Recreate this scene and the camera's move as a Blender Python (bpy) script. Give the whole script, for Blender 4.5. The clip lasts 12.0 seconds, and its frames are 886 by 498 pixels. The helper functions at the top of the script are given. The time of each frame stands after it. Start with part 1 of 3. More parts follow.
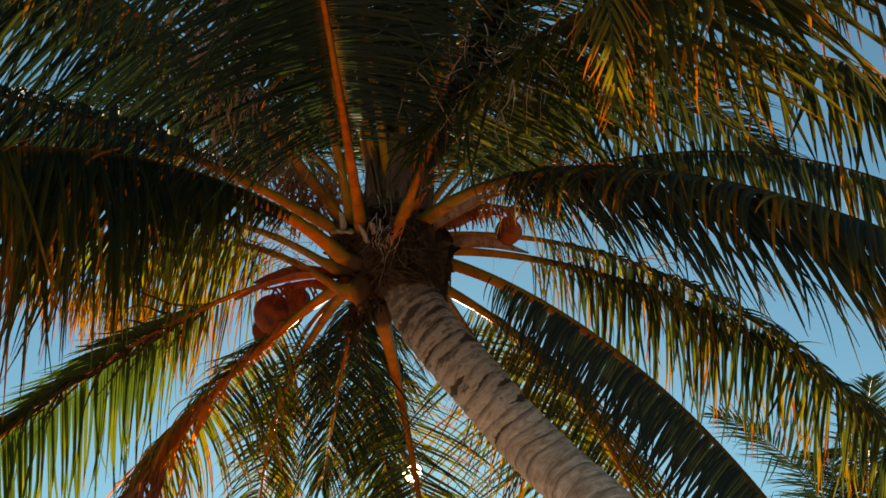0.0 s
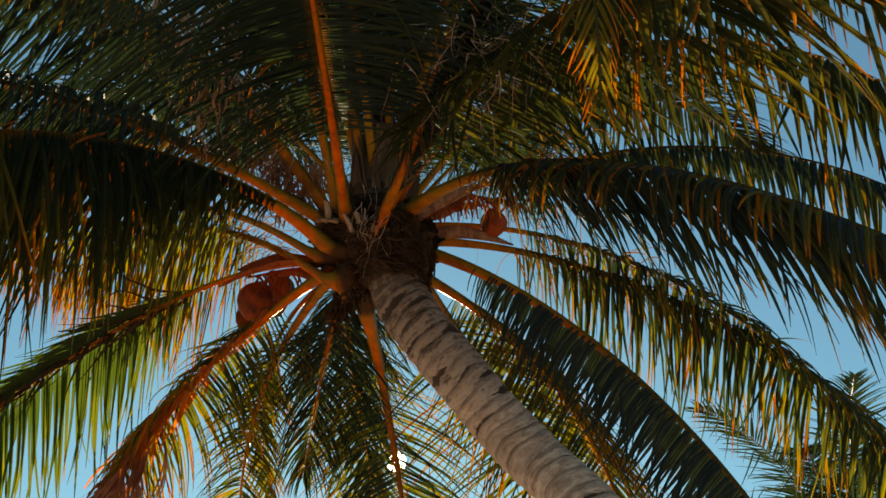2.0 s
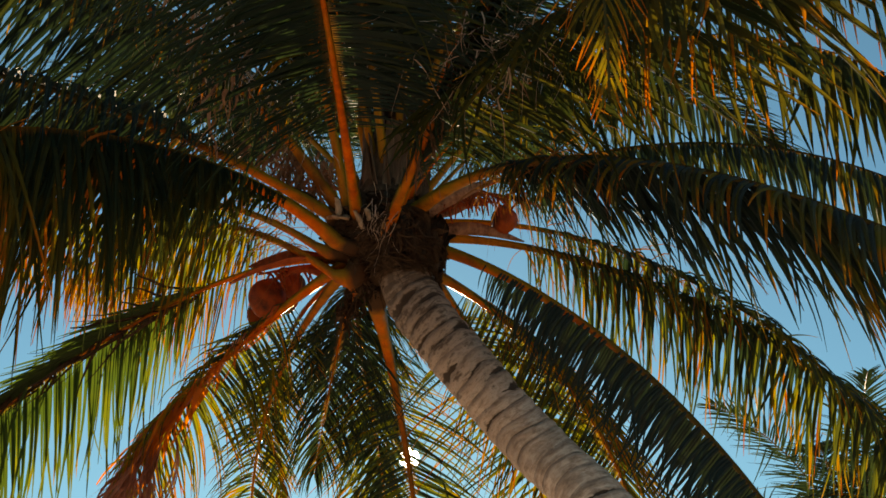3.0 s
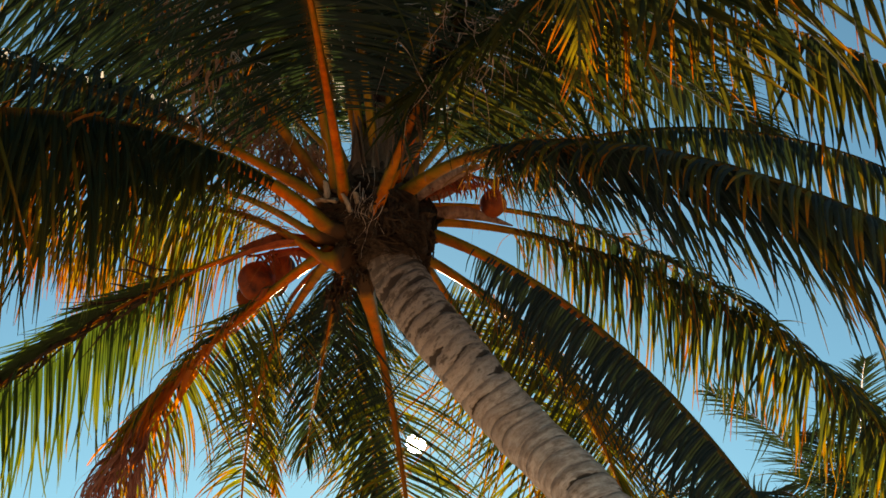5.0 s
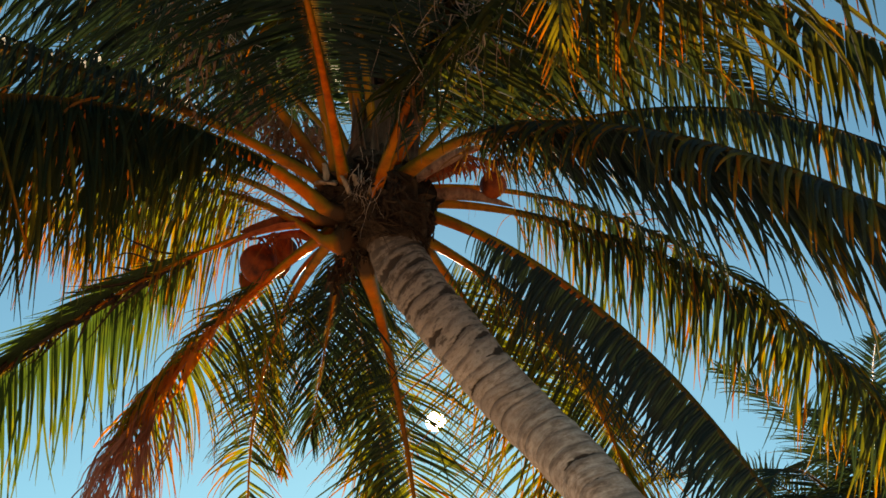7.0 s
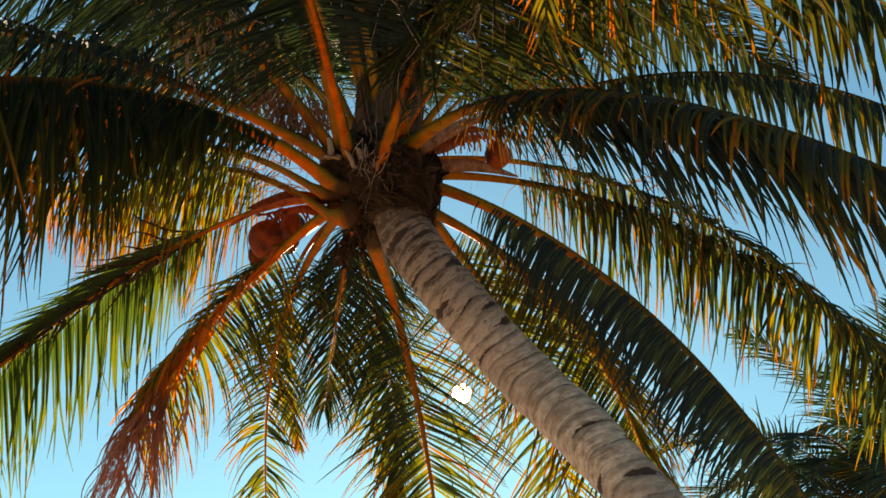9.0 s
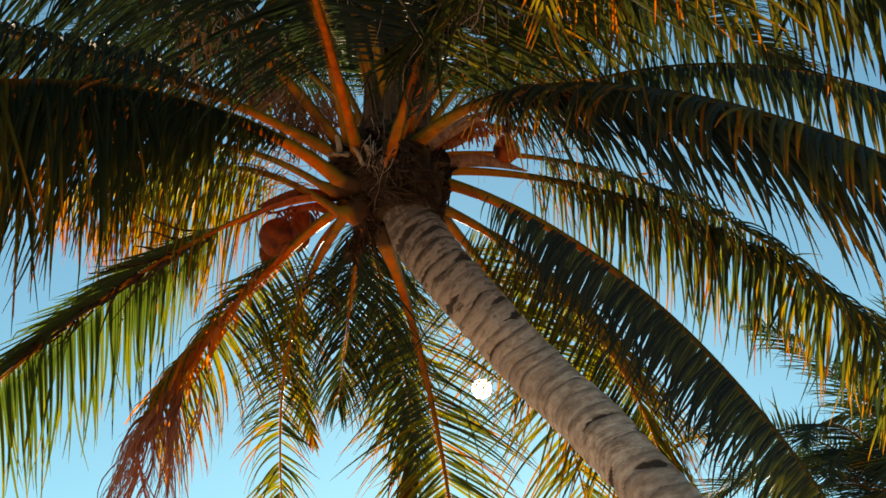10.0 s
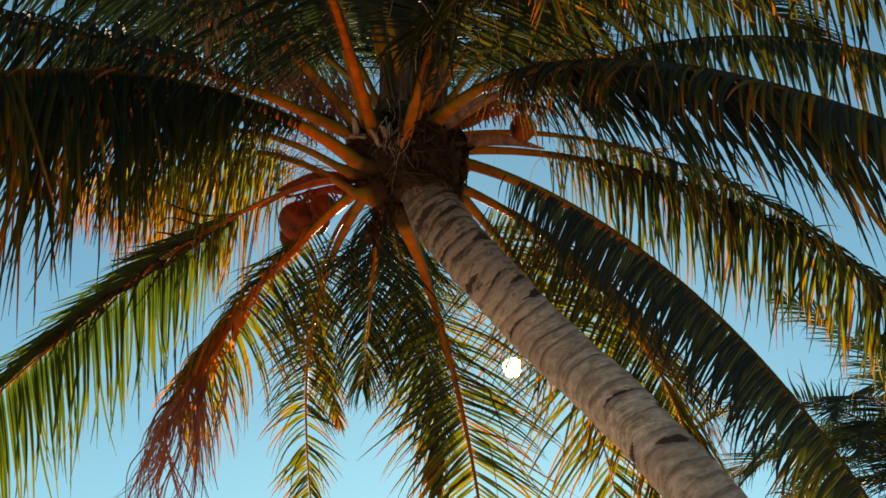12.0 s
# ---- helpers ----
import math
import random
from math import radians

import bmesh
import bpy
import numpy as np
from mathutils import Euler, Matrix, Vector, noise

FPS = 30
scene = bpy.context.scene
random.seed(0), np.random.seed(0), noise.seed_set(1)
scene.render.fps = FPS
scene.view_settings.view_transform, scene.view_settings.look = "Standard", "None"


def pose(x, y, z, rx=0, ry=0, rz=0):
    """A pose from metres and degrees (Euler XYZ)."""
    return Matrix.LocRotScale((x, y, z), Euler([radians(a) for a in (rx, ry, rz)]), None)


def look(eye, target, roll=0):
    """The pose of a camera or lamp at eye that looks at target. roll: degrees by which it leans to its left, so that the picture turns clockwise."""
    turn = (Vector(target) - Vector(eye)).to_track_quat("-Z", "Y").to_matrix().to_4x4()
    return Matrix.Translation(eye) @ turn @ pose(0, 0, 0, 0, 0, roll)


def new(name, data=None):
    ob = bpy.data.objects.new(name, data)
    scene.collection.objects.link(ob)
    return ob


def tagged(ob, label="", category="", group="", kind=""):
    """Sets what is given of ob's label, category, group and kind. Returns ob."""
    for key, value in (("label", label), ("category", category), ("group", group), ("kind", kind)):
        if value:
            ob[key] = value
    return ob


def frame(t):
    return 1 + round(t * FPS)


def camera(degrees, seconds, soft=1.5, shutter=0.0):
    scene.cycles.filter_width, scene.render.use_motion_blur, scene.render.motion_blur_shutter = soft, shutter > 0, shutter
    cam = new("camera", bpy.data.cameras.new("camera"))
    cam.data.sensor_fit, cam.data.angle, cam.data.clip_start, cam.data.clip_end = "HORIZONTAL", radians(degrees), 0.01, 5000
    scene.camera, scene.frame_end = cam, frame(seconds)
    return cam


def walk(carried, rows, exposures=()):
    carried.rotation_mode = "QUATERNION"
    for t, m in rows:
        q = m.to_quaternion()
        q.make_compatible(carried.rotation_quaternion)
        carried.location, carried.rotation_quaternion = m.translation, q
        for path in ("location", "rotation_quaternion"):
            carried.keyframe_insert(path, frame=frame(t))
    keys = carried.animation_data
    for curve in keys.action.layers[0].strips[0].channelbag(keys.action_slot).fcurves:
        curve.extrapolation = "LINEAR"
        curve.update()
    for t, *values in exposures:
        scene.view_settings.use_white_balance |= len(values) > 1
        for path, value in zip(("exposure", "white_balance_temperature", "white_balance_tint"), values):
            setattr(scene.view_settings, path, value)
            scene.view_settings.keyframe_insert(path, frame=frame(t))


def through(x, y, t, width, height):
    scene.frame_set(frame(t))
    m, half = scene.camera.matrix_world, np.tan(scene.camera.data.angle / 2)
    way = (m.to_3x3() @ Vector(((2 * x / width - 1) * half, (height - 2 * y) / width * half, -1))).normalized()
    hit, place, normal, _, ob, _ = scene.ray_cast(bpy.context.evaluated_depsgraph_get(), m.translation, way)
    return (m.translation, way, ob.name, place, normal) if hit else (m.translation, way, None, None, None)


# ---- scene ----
cam = camera(38.3, 12.0, soft=1.6)
# seconds, place in metres, turn in degrees
PATH = [
    (0.0, 0.000, 0.000, 1.600, 120.00, 0.00, 0.00),
    (0.5, -0.010, 0.002, 1.593, 120.24, -0.12, -0.95),
    (1.0, -0.008, 0.000, 1.598, 119.95, -0.17, -1.17),
    (1.5, 0.008, 0.000, 1.605, 119.68, -0.37, -1.12),
    (2.0, 0.015, 0.000, 1.603, 119.56, -0.58, -0.94),
    (2.5, 0.015, -0.002, 1.605, 119.45, -0.71, -0.64),
    (4.5, 0.088, -0.002, 1.596, 119.05, -1.09, -0.15),
    (5.0, 0.105, -0.002, 1.594, 118.76, -1.30, -0.29),
    (5.5, 0.132, -0.002, 1.593, 118.51, -1.37, -0.19),
    (6.0, 0.141, -0.007, 1.599, 118.20, -1.37, -0.11),
    (6.5, 0.160, -0.004, 1.587, 118.17, -1.37, 0.23),
    (7.0, 0.182, -0.013, 1.605, 117.76, -1.32, 0.64),
    (9.0, 0.250, -0.023, 1.596, 116.50, -0.59, 2.16),
    (9.5, 0.266, -0.028, 1.596, 116.36, -0.25, 2.71),
    (10.0, 0.283, -0.028, 1.592, 116.30, -0.22, 3.22),
    (10.5, 0.285, -0.034, 1.591, 116.16, -0.23, 3.47),
    (11.0, 0.303, -0.035, 1.591, 115.89, -0.07, 4.09),
    (11.5, 0.312, -0.037, 1.588, 115.65, 0.18, 4.60),
    (12.0, 0.324, -0.036, 1.586, 115.40, 0.33, 4.91),
]
walk(cam, [(t, pose(*p)) for t, *p in PATH], exposures=[(0.0, 1.16, 7350, 10), (4.5, 1.22, 7350, 10), (5.5, 1.40, 7350, 10), (7.2, 1.28, 7350, 10), (9.0, 1.52, 7350, 10), (10.0, 1.44, 7350, 10), (11.0, 1.22, 7350, 10), (12.0, 1.20, 7350, 10)])

# ---- sky and sun ----
SUN_ELEVATION, SUN_AZIMUTH = 20.1, -1.5
world = bpy.data.worlds.new("world")
scene.world = world
world.use_nodes = True
wn = world.node_tree.nodes
sky = wn.new("ShaderNodeTexSky")
sky.sky_type, sky.sun_disc = "NISHITA", False
sky.sun_elevation, sky.sun_rotation = radians(SUN_ELEVATION), radians(SUN_AZIMUTH)
sky.air_density, sky.dust_density, sky.ozone_density = 1.0, 0.05, 1.0
tint = wn.new("ShaderNodeMix")
tint.data_type, tint.blend_type = "RGBA", "MULTIPLY"
tint.inputs[0].default_value, tint.inputs[7].default_value = 1.0, (0.60, 0.97, 0.98, 1)
world.node_tree.links.new(sky.outputs[0], tint.inputs[6])
world.node_tree.links.new(tint.outputs[2], wn["Background"].inputs[0])
wn["Background"].inputs[1].default_value = 0.053

lamp = bpy.data.lights.new("sun", "SUN")
lamp.energy, lamp.angle, lamp.color = 5.0, radians(0.53), (1.0, 0.80, 0.56)
new("sun", lamp).matrix_basis = look((0, 0, 0), (0.045, -0.94, -0.343))


# ---- materials ----
class Nodes:
    """A node material with its Principled shader."""

    def __init__(self, name, roughness=0.6):
        self.mat = bpy.data.materials.new(name)
        self.mat.use_nodes = True
        self.tree = self.mat.node_tree
        self.out = self.tree.nodes["Material Output"]
        self.shader = self.tree.nodes["Principled BSDF"]
        self.shader.inputs["Roughness"].default_value = roughness

    def add(self, kind, **inputs):
        node = self.tree.nodes.new(kind)
        for key, value in inputs.items():
            node.inputs[key.replace("_", " ")].default_value = value
        return node

    def link(self, a, b):
        self.tree.links.new(a, b)

    def noise(self, scale, detail=4.0, stretch=(1, 1, 1), rough=0.55):
        place, mapping = self.add("ShaderNodeTexCoord"), self.add("ShaderNodeMapping")
        mapping.inputs["Scale"].default_value = stretch
        tex = self.add("ShaderNodeTexNoise", Scale=scale, Detail=detail, Roughness=rough)
        self.link(place.outputs["Object"], mapping.inputs["Vector"])
        self.link(mapping.outputs[0], tex.inputs["Vector"])
        return tex.outputs["Fac"]

    def ramp(self, fac, *stops):
        node = self.add("ShaderNodeValToRGB")
        rows = node.color_ramp.elements
        for n, (at, colour) in enumerate(stops):
            stop = rows[n] if n < 2 else rows.new(at)
            stop.position = at
            stop.color = (*colour, 1)
        self.link(fac, node.inputs[0])
        return node.outputs[0]

    def mix(self, fac, a, b, blend="MIX"):
        node = self.add("ShaderNodeMix")
        node.data_type, node.blend_type = "RGBA", blend
        for value, slot in ((fac, node.inputs[0]), (a, node.inputs[6]), (b, node.inputs[7])):
            if isinstance(value, bpy.types.NodeSocket):
                self.link(value, slot)
            else:
                slot.default_value = value if isinstance(value, float) else (*value, 1)
        return node.outputs[2]

    def math(self, how, a, b):
        node = self.add("ShaderNodeMath")
        node.operation = how
        for value, slot in ((a, node.inputs[0]), (b, node.inputs[1])):
            if isinstance(value, bpy.types.NodeSocket):
                self.link(value, slot)
            else:
                slot.default_value = value
        return node.outputs[0]

    def attribute(self, name):
        node = self.add("ShaderNodeAttribute")
        node.attribute_name = name
        return node.outputs["Fac"]

    def colour(self, socket):
        self.link(socket, self.shader.inputs["Base Color"])

    def bump(self, height, strength=0.3, distance=0.01):
        node = self.add("ShaderNodeBump", Strength=strength, Distance=distance)
        self.link(height, node.inputs["Height"])
        self.link(node.outputs[0], self.shader.inputs["Normal"])


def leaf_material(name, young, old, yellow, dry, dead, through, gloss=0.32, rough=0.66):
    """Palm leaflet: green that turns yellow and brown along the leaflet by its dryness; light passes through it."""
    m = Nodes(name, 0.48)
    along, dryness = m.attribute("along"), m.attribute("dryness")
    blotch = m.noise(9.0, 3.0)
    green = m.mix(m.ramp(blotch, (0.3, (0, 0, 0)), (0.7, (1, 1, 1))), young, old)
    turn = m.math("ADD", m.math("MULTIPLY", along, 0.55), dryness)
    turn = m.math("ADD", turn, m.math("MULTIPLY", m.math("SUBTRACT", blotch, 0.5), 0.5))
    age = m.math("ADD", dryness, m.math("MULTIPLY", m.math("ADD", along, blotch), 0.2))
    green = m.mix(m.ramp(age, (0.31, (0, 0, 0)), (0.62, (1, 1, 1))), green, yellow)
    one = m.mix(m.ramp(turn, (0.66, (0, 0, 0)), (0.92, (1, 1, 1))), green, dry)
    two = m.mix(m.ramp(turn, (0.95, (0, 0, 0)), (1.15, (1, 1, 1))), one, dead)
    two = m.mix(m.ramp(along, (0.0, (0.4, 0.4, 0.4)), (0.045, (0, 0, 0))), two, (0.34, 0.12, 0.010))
    rib = m.noise(160.0, 2.0, (1, 1, 0.15))
    base = m.mix(m.math("MULTIPLY", rib, 0.35), two, (0.012, 0.022, 0.017), "MIX")
    m.colour(base)
    m.link(m.ramp(turn, (0.35, (gloss,) * 3), (0.75, (0.04, 0.06, 0.06))), m.shader.inputs["Specular IOR Level"])
    m.link(m.ramp(turn, (0.35, (rough,) * 3), (0.75, (rough * 0.5 + 0.45,) * 3)), m.shader.inputs["Roughness"])
    m.bump(rib, 0.15, 0.002)
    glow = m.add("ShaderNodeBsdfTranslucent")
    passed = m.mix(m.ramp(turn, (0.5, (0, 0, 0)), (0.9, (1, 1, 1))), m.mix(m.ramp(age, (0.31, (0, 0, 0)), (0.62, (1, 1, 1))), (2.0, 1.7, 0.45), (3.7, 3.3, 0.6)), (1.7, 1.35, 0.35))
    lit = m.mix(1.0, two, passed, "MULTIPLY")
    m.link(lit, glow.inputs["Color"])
    blend = m.add("ShaderNodeMixShader")
    blend.inputs[0].default_value = through
    m.link(m.shader.outputs[0], blend.inputs[1])
    m.link(glow.outputs[0], blend.inputs[2])
    m.link(blend.outputs[0], m.out.inputs["Surface"])
    return m.mat


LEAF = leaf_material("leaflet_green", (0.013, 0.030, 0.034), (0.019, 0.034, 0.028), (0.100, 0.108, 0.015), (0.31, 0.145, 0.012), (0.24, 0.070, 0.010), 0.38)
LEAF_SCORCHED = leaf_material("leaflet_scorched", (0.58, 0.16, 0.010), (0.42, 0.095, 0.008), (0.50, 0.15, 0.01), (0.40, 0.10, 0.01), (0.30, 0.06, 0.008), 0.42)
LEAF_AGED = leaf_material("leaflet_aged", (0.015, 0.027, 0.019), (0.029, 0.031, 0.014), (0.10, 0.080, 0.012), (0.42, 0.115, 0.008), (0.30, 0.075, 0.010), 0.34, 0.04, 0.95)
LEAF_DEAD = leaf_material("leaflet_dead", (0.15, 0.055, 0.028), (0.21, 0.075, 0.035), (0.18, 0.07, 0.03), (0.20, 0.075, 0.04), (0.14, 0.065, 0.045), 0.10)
# yellow-green leaf, with the sun from behind brightened into its colours
LEAF_SUNLIT = leaf_material("leaflet_sunlit_yellow_green", (0.032, 0.066, 0.026), (0.046, 0.076, 0.020), (0.13, 0.135, 0.018), (0.31, 0.145, 0.012), (0.24, 0.070, 0.010), 0.48)
# darker, thicker leaf; the sky's blue sheen is put into its base colours
LEAF_BLUE_SHEEN = leaf_material("leaflet_dark_blue_sheen", (0.010, 0.024, 0.033), (0.016, 0.028, 0.030), (0.080, 0.085, 0.015), (0.34, 0.125, 0.010), (0.24, 0.070, 0.010), 0.22, 0.30, 0.70)
SKINS = dict(green=LEAF, dark=LEAF_BLUE_SHEEN, fresh=LEAF_SUNLIT, aged=LEAF_AGED, dead=LEAF_DEAD)


def petiole_material():
    m = Nodes("petiole_orange", 0.5)
    m.shader.inputs["Specular IOR Level"].default_value = 0.04
    along = m.attribute("along")
    streak = m.noise(22.0, 5.0, (1, 1, 0.25))
    base = m.ramp(streak, (0.3, (0.40, 0.058, 0.002)), (0.6, (0.66, 0.120, 0.003)), (0.78, (0.56, 0.17, 0.008)))
    green = m.mix(m.ramp(m.noise(3.2, 2.0), (0.50, (0, 0, 0)), (0.72, (0.7, 0.7, 0.7))), base, (0.20, 0.13, 0.015))
    green = m.mix(m.math("MULTIPLY", m.attribute("fresh"), m.ramp(m.noise(4.0, 4.0), (0.3, (0.6, 0.6, 0.6)), (0.7, (1, 1, 1)))), green, (0.25, 0.165, 0.022))
    rim = m.math("ADD", m.attribute("edge"), m.math("MULTIPLY", m.math("SUBTRACT", m.noise(7.0, 4.0), 0.5), 0.9))
    green = m.mix(m.ramp(rim, (0.22, (0, 0, 0)), (0.60, (0.9, 0.9, 0.9))), green, (0.19, 0.125, 0.010))
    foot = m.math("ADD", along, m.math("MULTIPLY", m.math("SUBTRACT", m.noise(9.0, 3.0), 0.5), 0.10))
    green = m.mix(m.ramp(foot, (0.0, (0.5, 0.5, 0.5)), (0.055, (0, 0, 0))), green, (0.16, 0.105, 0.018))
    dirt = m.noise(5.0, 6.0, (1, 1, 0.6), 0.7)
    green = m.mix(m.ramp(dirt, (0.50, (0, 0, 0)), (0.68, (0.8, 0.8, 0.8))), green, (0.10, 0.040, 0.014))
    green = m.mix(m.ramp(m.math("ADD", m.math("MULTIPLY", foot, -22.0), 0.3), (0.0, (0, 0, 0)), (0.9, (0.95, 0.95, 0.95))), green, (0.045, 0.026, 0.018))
    speck = m.ramp(m.noise(70.0, 3.0), (0.66, (0, 0, 0)), (0.74, (1, 1, 1)))
    m.colour(m.mix(m.math("MULTIPLY", speck, 0.7), m.mix(m.ramp(along, (0.25, (0, 0, 0)), (0.7, (0.7, 0.7, 0.7))), m.mix(m.math("MULTIPLY", m.attribute("olive"), m.ramp(along, (0.12, (0, 0, 0)), (0.34, (0.92, 0.92, 0.92)))), green, (0.050, 0.047, 0.017)), m.mix(m.attribute("olive"), (0.32, 0.125, 0.012), (0.050, 0.047, 0.017))), (0.05, 0.025, 0.012)))
    m.bump(streak, 0.25, 0.004)
    return m.mat


def trunk_material():
    m = Nodes("palm_bark", 0.88)
    ring = m.attribute("ring")
    place = m.add("ShaderNodeAttribute")
    place.attribute_name = "grain"
    streak = m.add("ShaderNodeTexNoise", Scale=1.0, Detail=7.0, Roughness=0.68)
    m.link(place.outputs["Vector"], streak.inputs["Vector"])
    fine = m.math("ADD", m.math("MULTIPLY", streak.outputs["Fac"], 0.7), m.math("MULTIPLY", m.noise(30.0, 8.0, rough=0.7), 0.3))
    broad = m.noise(3.0, 3.0)
    base = m.ramp(fine, (0.38, (0.19, 0.14, 0.12)), (0.49, (0.46, 0.355, 0.32)), (0.60, (0.70, 0.59, 0.56)))
    base = m.mix(m.ramp(broad, (0.46, (0, 0, 0)), (0.66, (0.55, 0.55, 0.55))), base, (0.24, 0.18, 0.16))
    base = m.mix(m.ramp(m.attribute("phase"), (0.0, (0.6, 0.6, 0.6)), (0.45, (0.0, 0.0, 0.0))), base, (0.15, 0.098, 0.08))
    # browner upper bark, with the crown's shade painted into the same colour
    base = m.mix(m.ramp(m.math("ADD", m.attribute("young"), m.math("MULTIPLY", m.math("SUBTRACT", fine, 0.5), 3.5)), (0.48, (0, 0, 0)), (0.85, (0.92, 0.92, 0.92))), base, (0.080, 0.050, 0.038))
    scar = m.ramp(m.math("ADD", ring, m.math("MULTIPLY", m.math("SUBTRACT", fine, 0.5), 1.3)), (0.34, (0, 0, 0)), (0.85, (1, 1, 1)))
    m.colour(m.mix(scar, base, (0.045, 0.027, 0.021)))
    m.bump(fine, 0.8, 0.016)
    return m.mat


def fibre_material(name, dark, light, scale=40.0):
    m = Nodes(name, 0.9)
    m.shader.inputs["Specular IOR Level"].default_value = 0.12
    strand = m.noise(scale, 6.0, (1, 1, 0.2), 0.65)
    m.colour(m.ramp(strand, (0.3, dark), (0.72, light)))
    m.bump(strand, 0.8, 0.01)
    return m.mat


def nut_material():
    m = Nodes("coconut_husk", 0.55)
    m.shader.inputs["Specular IOR Level"].default_value = 0.2
    blotch, fine = m.noise(11.0, 4.0), m.noise(60.0, 4.0)
    base = m.ramp(blotch, (0.36, (0.06, 0.012, 0.006)), (0.54, (0.25, 0.042, 0.007)), (0.74, (0.36, 0.070, 0.008)))
    m.colour(m.mix(m.ramp(fine, (0.62, (0, 0, 0)), (0.75, (0.8, 0.8, 0.8))), base, (0.10, 0.035, 0.02)))
    m.bump(fine, 0.25, 0.004)
    return m.mat


def sand_material():
    m = Nodes("beach_sand", 0.95)
    m.colour(m.mix(m.noise(0.35, 5.0), m.ramp(m.noise(30.0, 6.0), (0.3, (0.44, 0.32, 0.215)), (0.7, (0.56, 0.42, 0.29))), (0.42, 0.305, 0.205)))
    m.bump(m.noise(6.0, 8.0), 0.5, 0.05)
    return m.mat


PETIOLE, BARK, NUT, SAND = petiole_material(), trunk_material(), nut_material(), sand_material()
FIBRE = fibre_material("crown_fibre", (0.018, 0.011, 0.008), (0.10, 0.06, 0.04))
STRAND = fibre_material("dry_strand", (0.26, 0.17, 0.13), (0.55, 0.42, 0.35), 60.0)
SPATHE = fibre_material("dry_spathe", (0.11, 0.050, 0.035), (0.40, 0.21, 0.15), 48.0)
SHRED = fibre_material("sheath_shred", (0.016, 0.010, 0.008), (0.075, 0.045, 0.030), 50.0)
STRIPED = fibre_material("striped_sheath", (0.040, 0.025, 0.018), (0.22, 0.13, 0.09), 35.0)
STUB = fibre_material("cut_petiole", (0.14, 0.085, 0.055), (0.55, 0.37, 0.26), 45.0)
WITHERED = fibre_material("withered_leaf", (0.18, 0.065, 0.050), (0.46, 0.21, 0.17), 30.0)
TATTER = fibre_material("tattered_leaf", (0.09, 0.038, 0.020), (0.36, 0.20, 0.13), 40.0)
STALK = fibre_material("flower_stalk", (0.16, 0.030, 0.014), (0.34, 0.075, 0.025), 30.0)


def glow_material():
    m = Nodes("sun_surface")
    light = m.add("ShaderNodeEmission", Color=(1.0, 0.95, 0.86, 1), Strength=60.0)
    m.link(light.outputs[0], m.out.inputs["Surface"])
    m.mat.cycles.emission_sampling = "NONE"
    return m.mat


# ---- mesh helpers ----
def mesh_object(name, verts, faces, material, parent=None, label="", smooth=True, **values):
    mesh = bpy.data.meshes.new(name)
    mesh.from_pydata([tuple(v) for v in verts], [], faces)
    for key, numbers in values.items():
        if len(np.shape(numbers)) == 2:
            mesh.attributes.new(key, "FLOAT_VECTOR", "POINT").data.foreach_set("vector", np.asarray(numbers, np.float32).ravel())
            continue
        mesh.attributes.new(key, "FLOAT", "POINT").data.foreach_set("value", np.asarray(numbers, np.float32))
    if smooth:
        mesh.polygons.foreach_set("use_smooth", [True] * len(mesh.polygons))
    mesh.materials.append(material)
    ob = new(name, mesh)
    if parent:
        ob.parent = parent
    if label:
        ob["label"] = label
    return ob


def part(name, bm, material, parent, label=""):
    """Link a bmesh as one mesh under a thing or under a part."""
    mesh = bpy.data.meshes.new(name)
    bm.to_mesh(mesh)
    bm.free()
    mesh.polygons.foreach_set("use_smooth", [True] * len(mesh.polygons))
    mesh.materials.append(material)
    ob = new(name, mesh)
    ob.parent = parent
    if label:
        ob["label"] = label
    return ob


def unit(v):
    return v / (np.linalg.norm(v) + 1e-12)


def spline(points, n):
    """n places on a smooth line through the points, by Catmull and Rom."""
    p = np.array(points, float)
    p = np.vstack([2 * p[0] - p[1], p, 2 * p[-1] - p[-2]])
    out = []
    for u in np.linspace(0, len(p) - 3 - 1e-6, n):
        k, f = int(u), u - int(u)
        a, b, c, d = p[k : k + 4]
        out.append(0.5 * (2 * b + (c - a) * f + (2 * a - 5 * b + 4 * c - d) * f * f + (3 * b - a - 3 * c + d) * f**3))
    return np.array(out)


def sweep(line, side, wide, deep, ring):
    """A tube along a line. side: an across vector for each place; wide, deep: half sizes; ring: the section's outline of (x, y)."""
    verts, faces = [], []
    tang = np.gradient(line, axis=0)
    n = len(ring)
    for k, p in enumerate(line):
        t = unit(tang[k])
        s = unit(side[k] - t * (side[k] @ t))
        u = np.cross(s, t)
        for x, y in ring:
            verts.append(p + s * x * wide[k] + u * y * deep[k])
    for k in range(len(line) - 1):
        for i in range(n):
            a, b = k * n + i, k * n + (i + 1) % n
            faces.append((a, b, b + n, a + n))
    faces.append(tuple(range(n))[::-1])
    faces.append(tuple(range((len(line) - 1) * n, len(line) * n)))
    return verts, faces


ROUND = [(math.cos(a), math.sin(a)) for a in np.linspace(0, 2 * math.pi, 8, endpoint=False)]
# a petiole's section: hollow above, round below, sharp edges at the sides
CHANNEL = [(1.0, 0.45), (0.5, 0.12), (0.0, 0.0), (-0.5, 0.12), (-1.0, 0.45), (-0.8, -0.45), (-0.3, -0.95), (0.3, -0.95), (0.8, -0.45)]


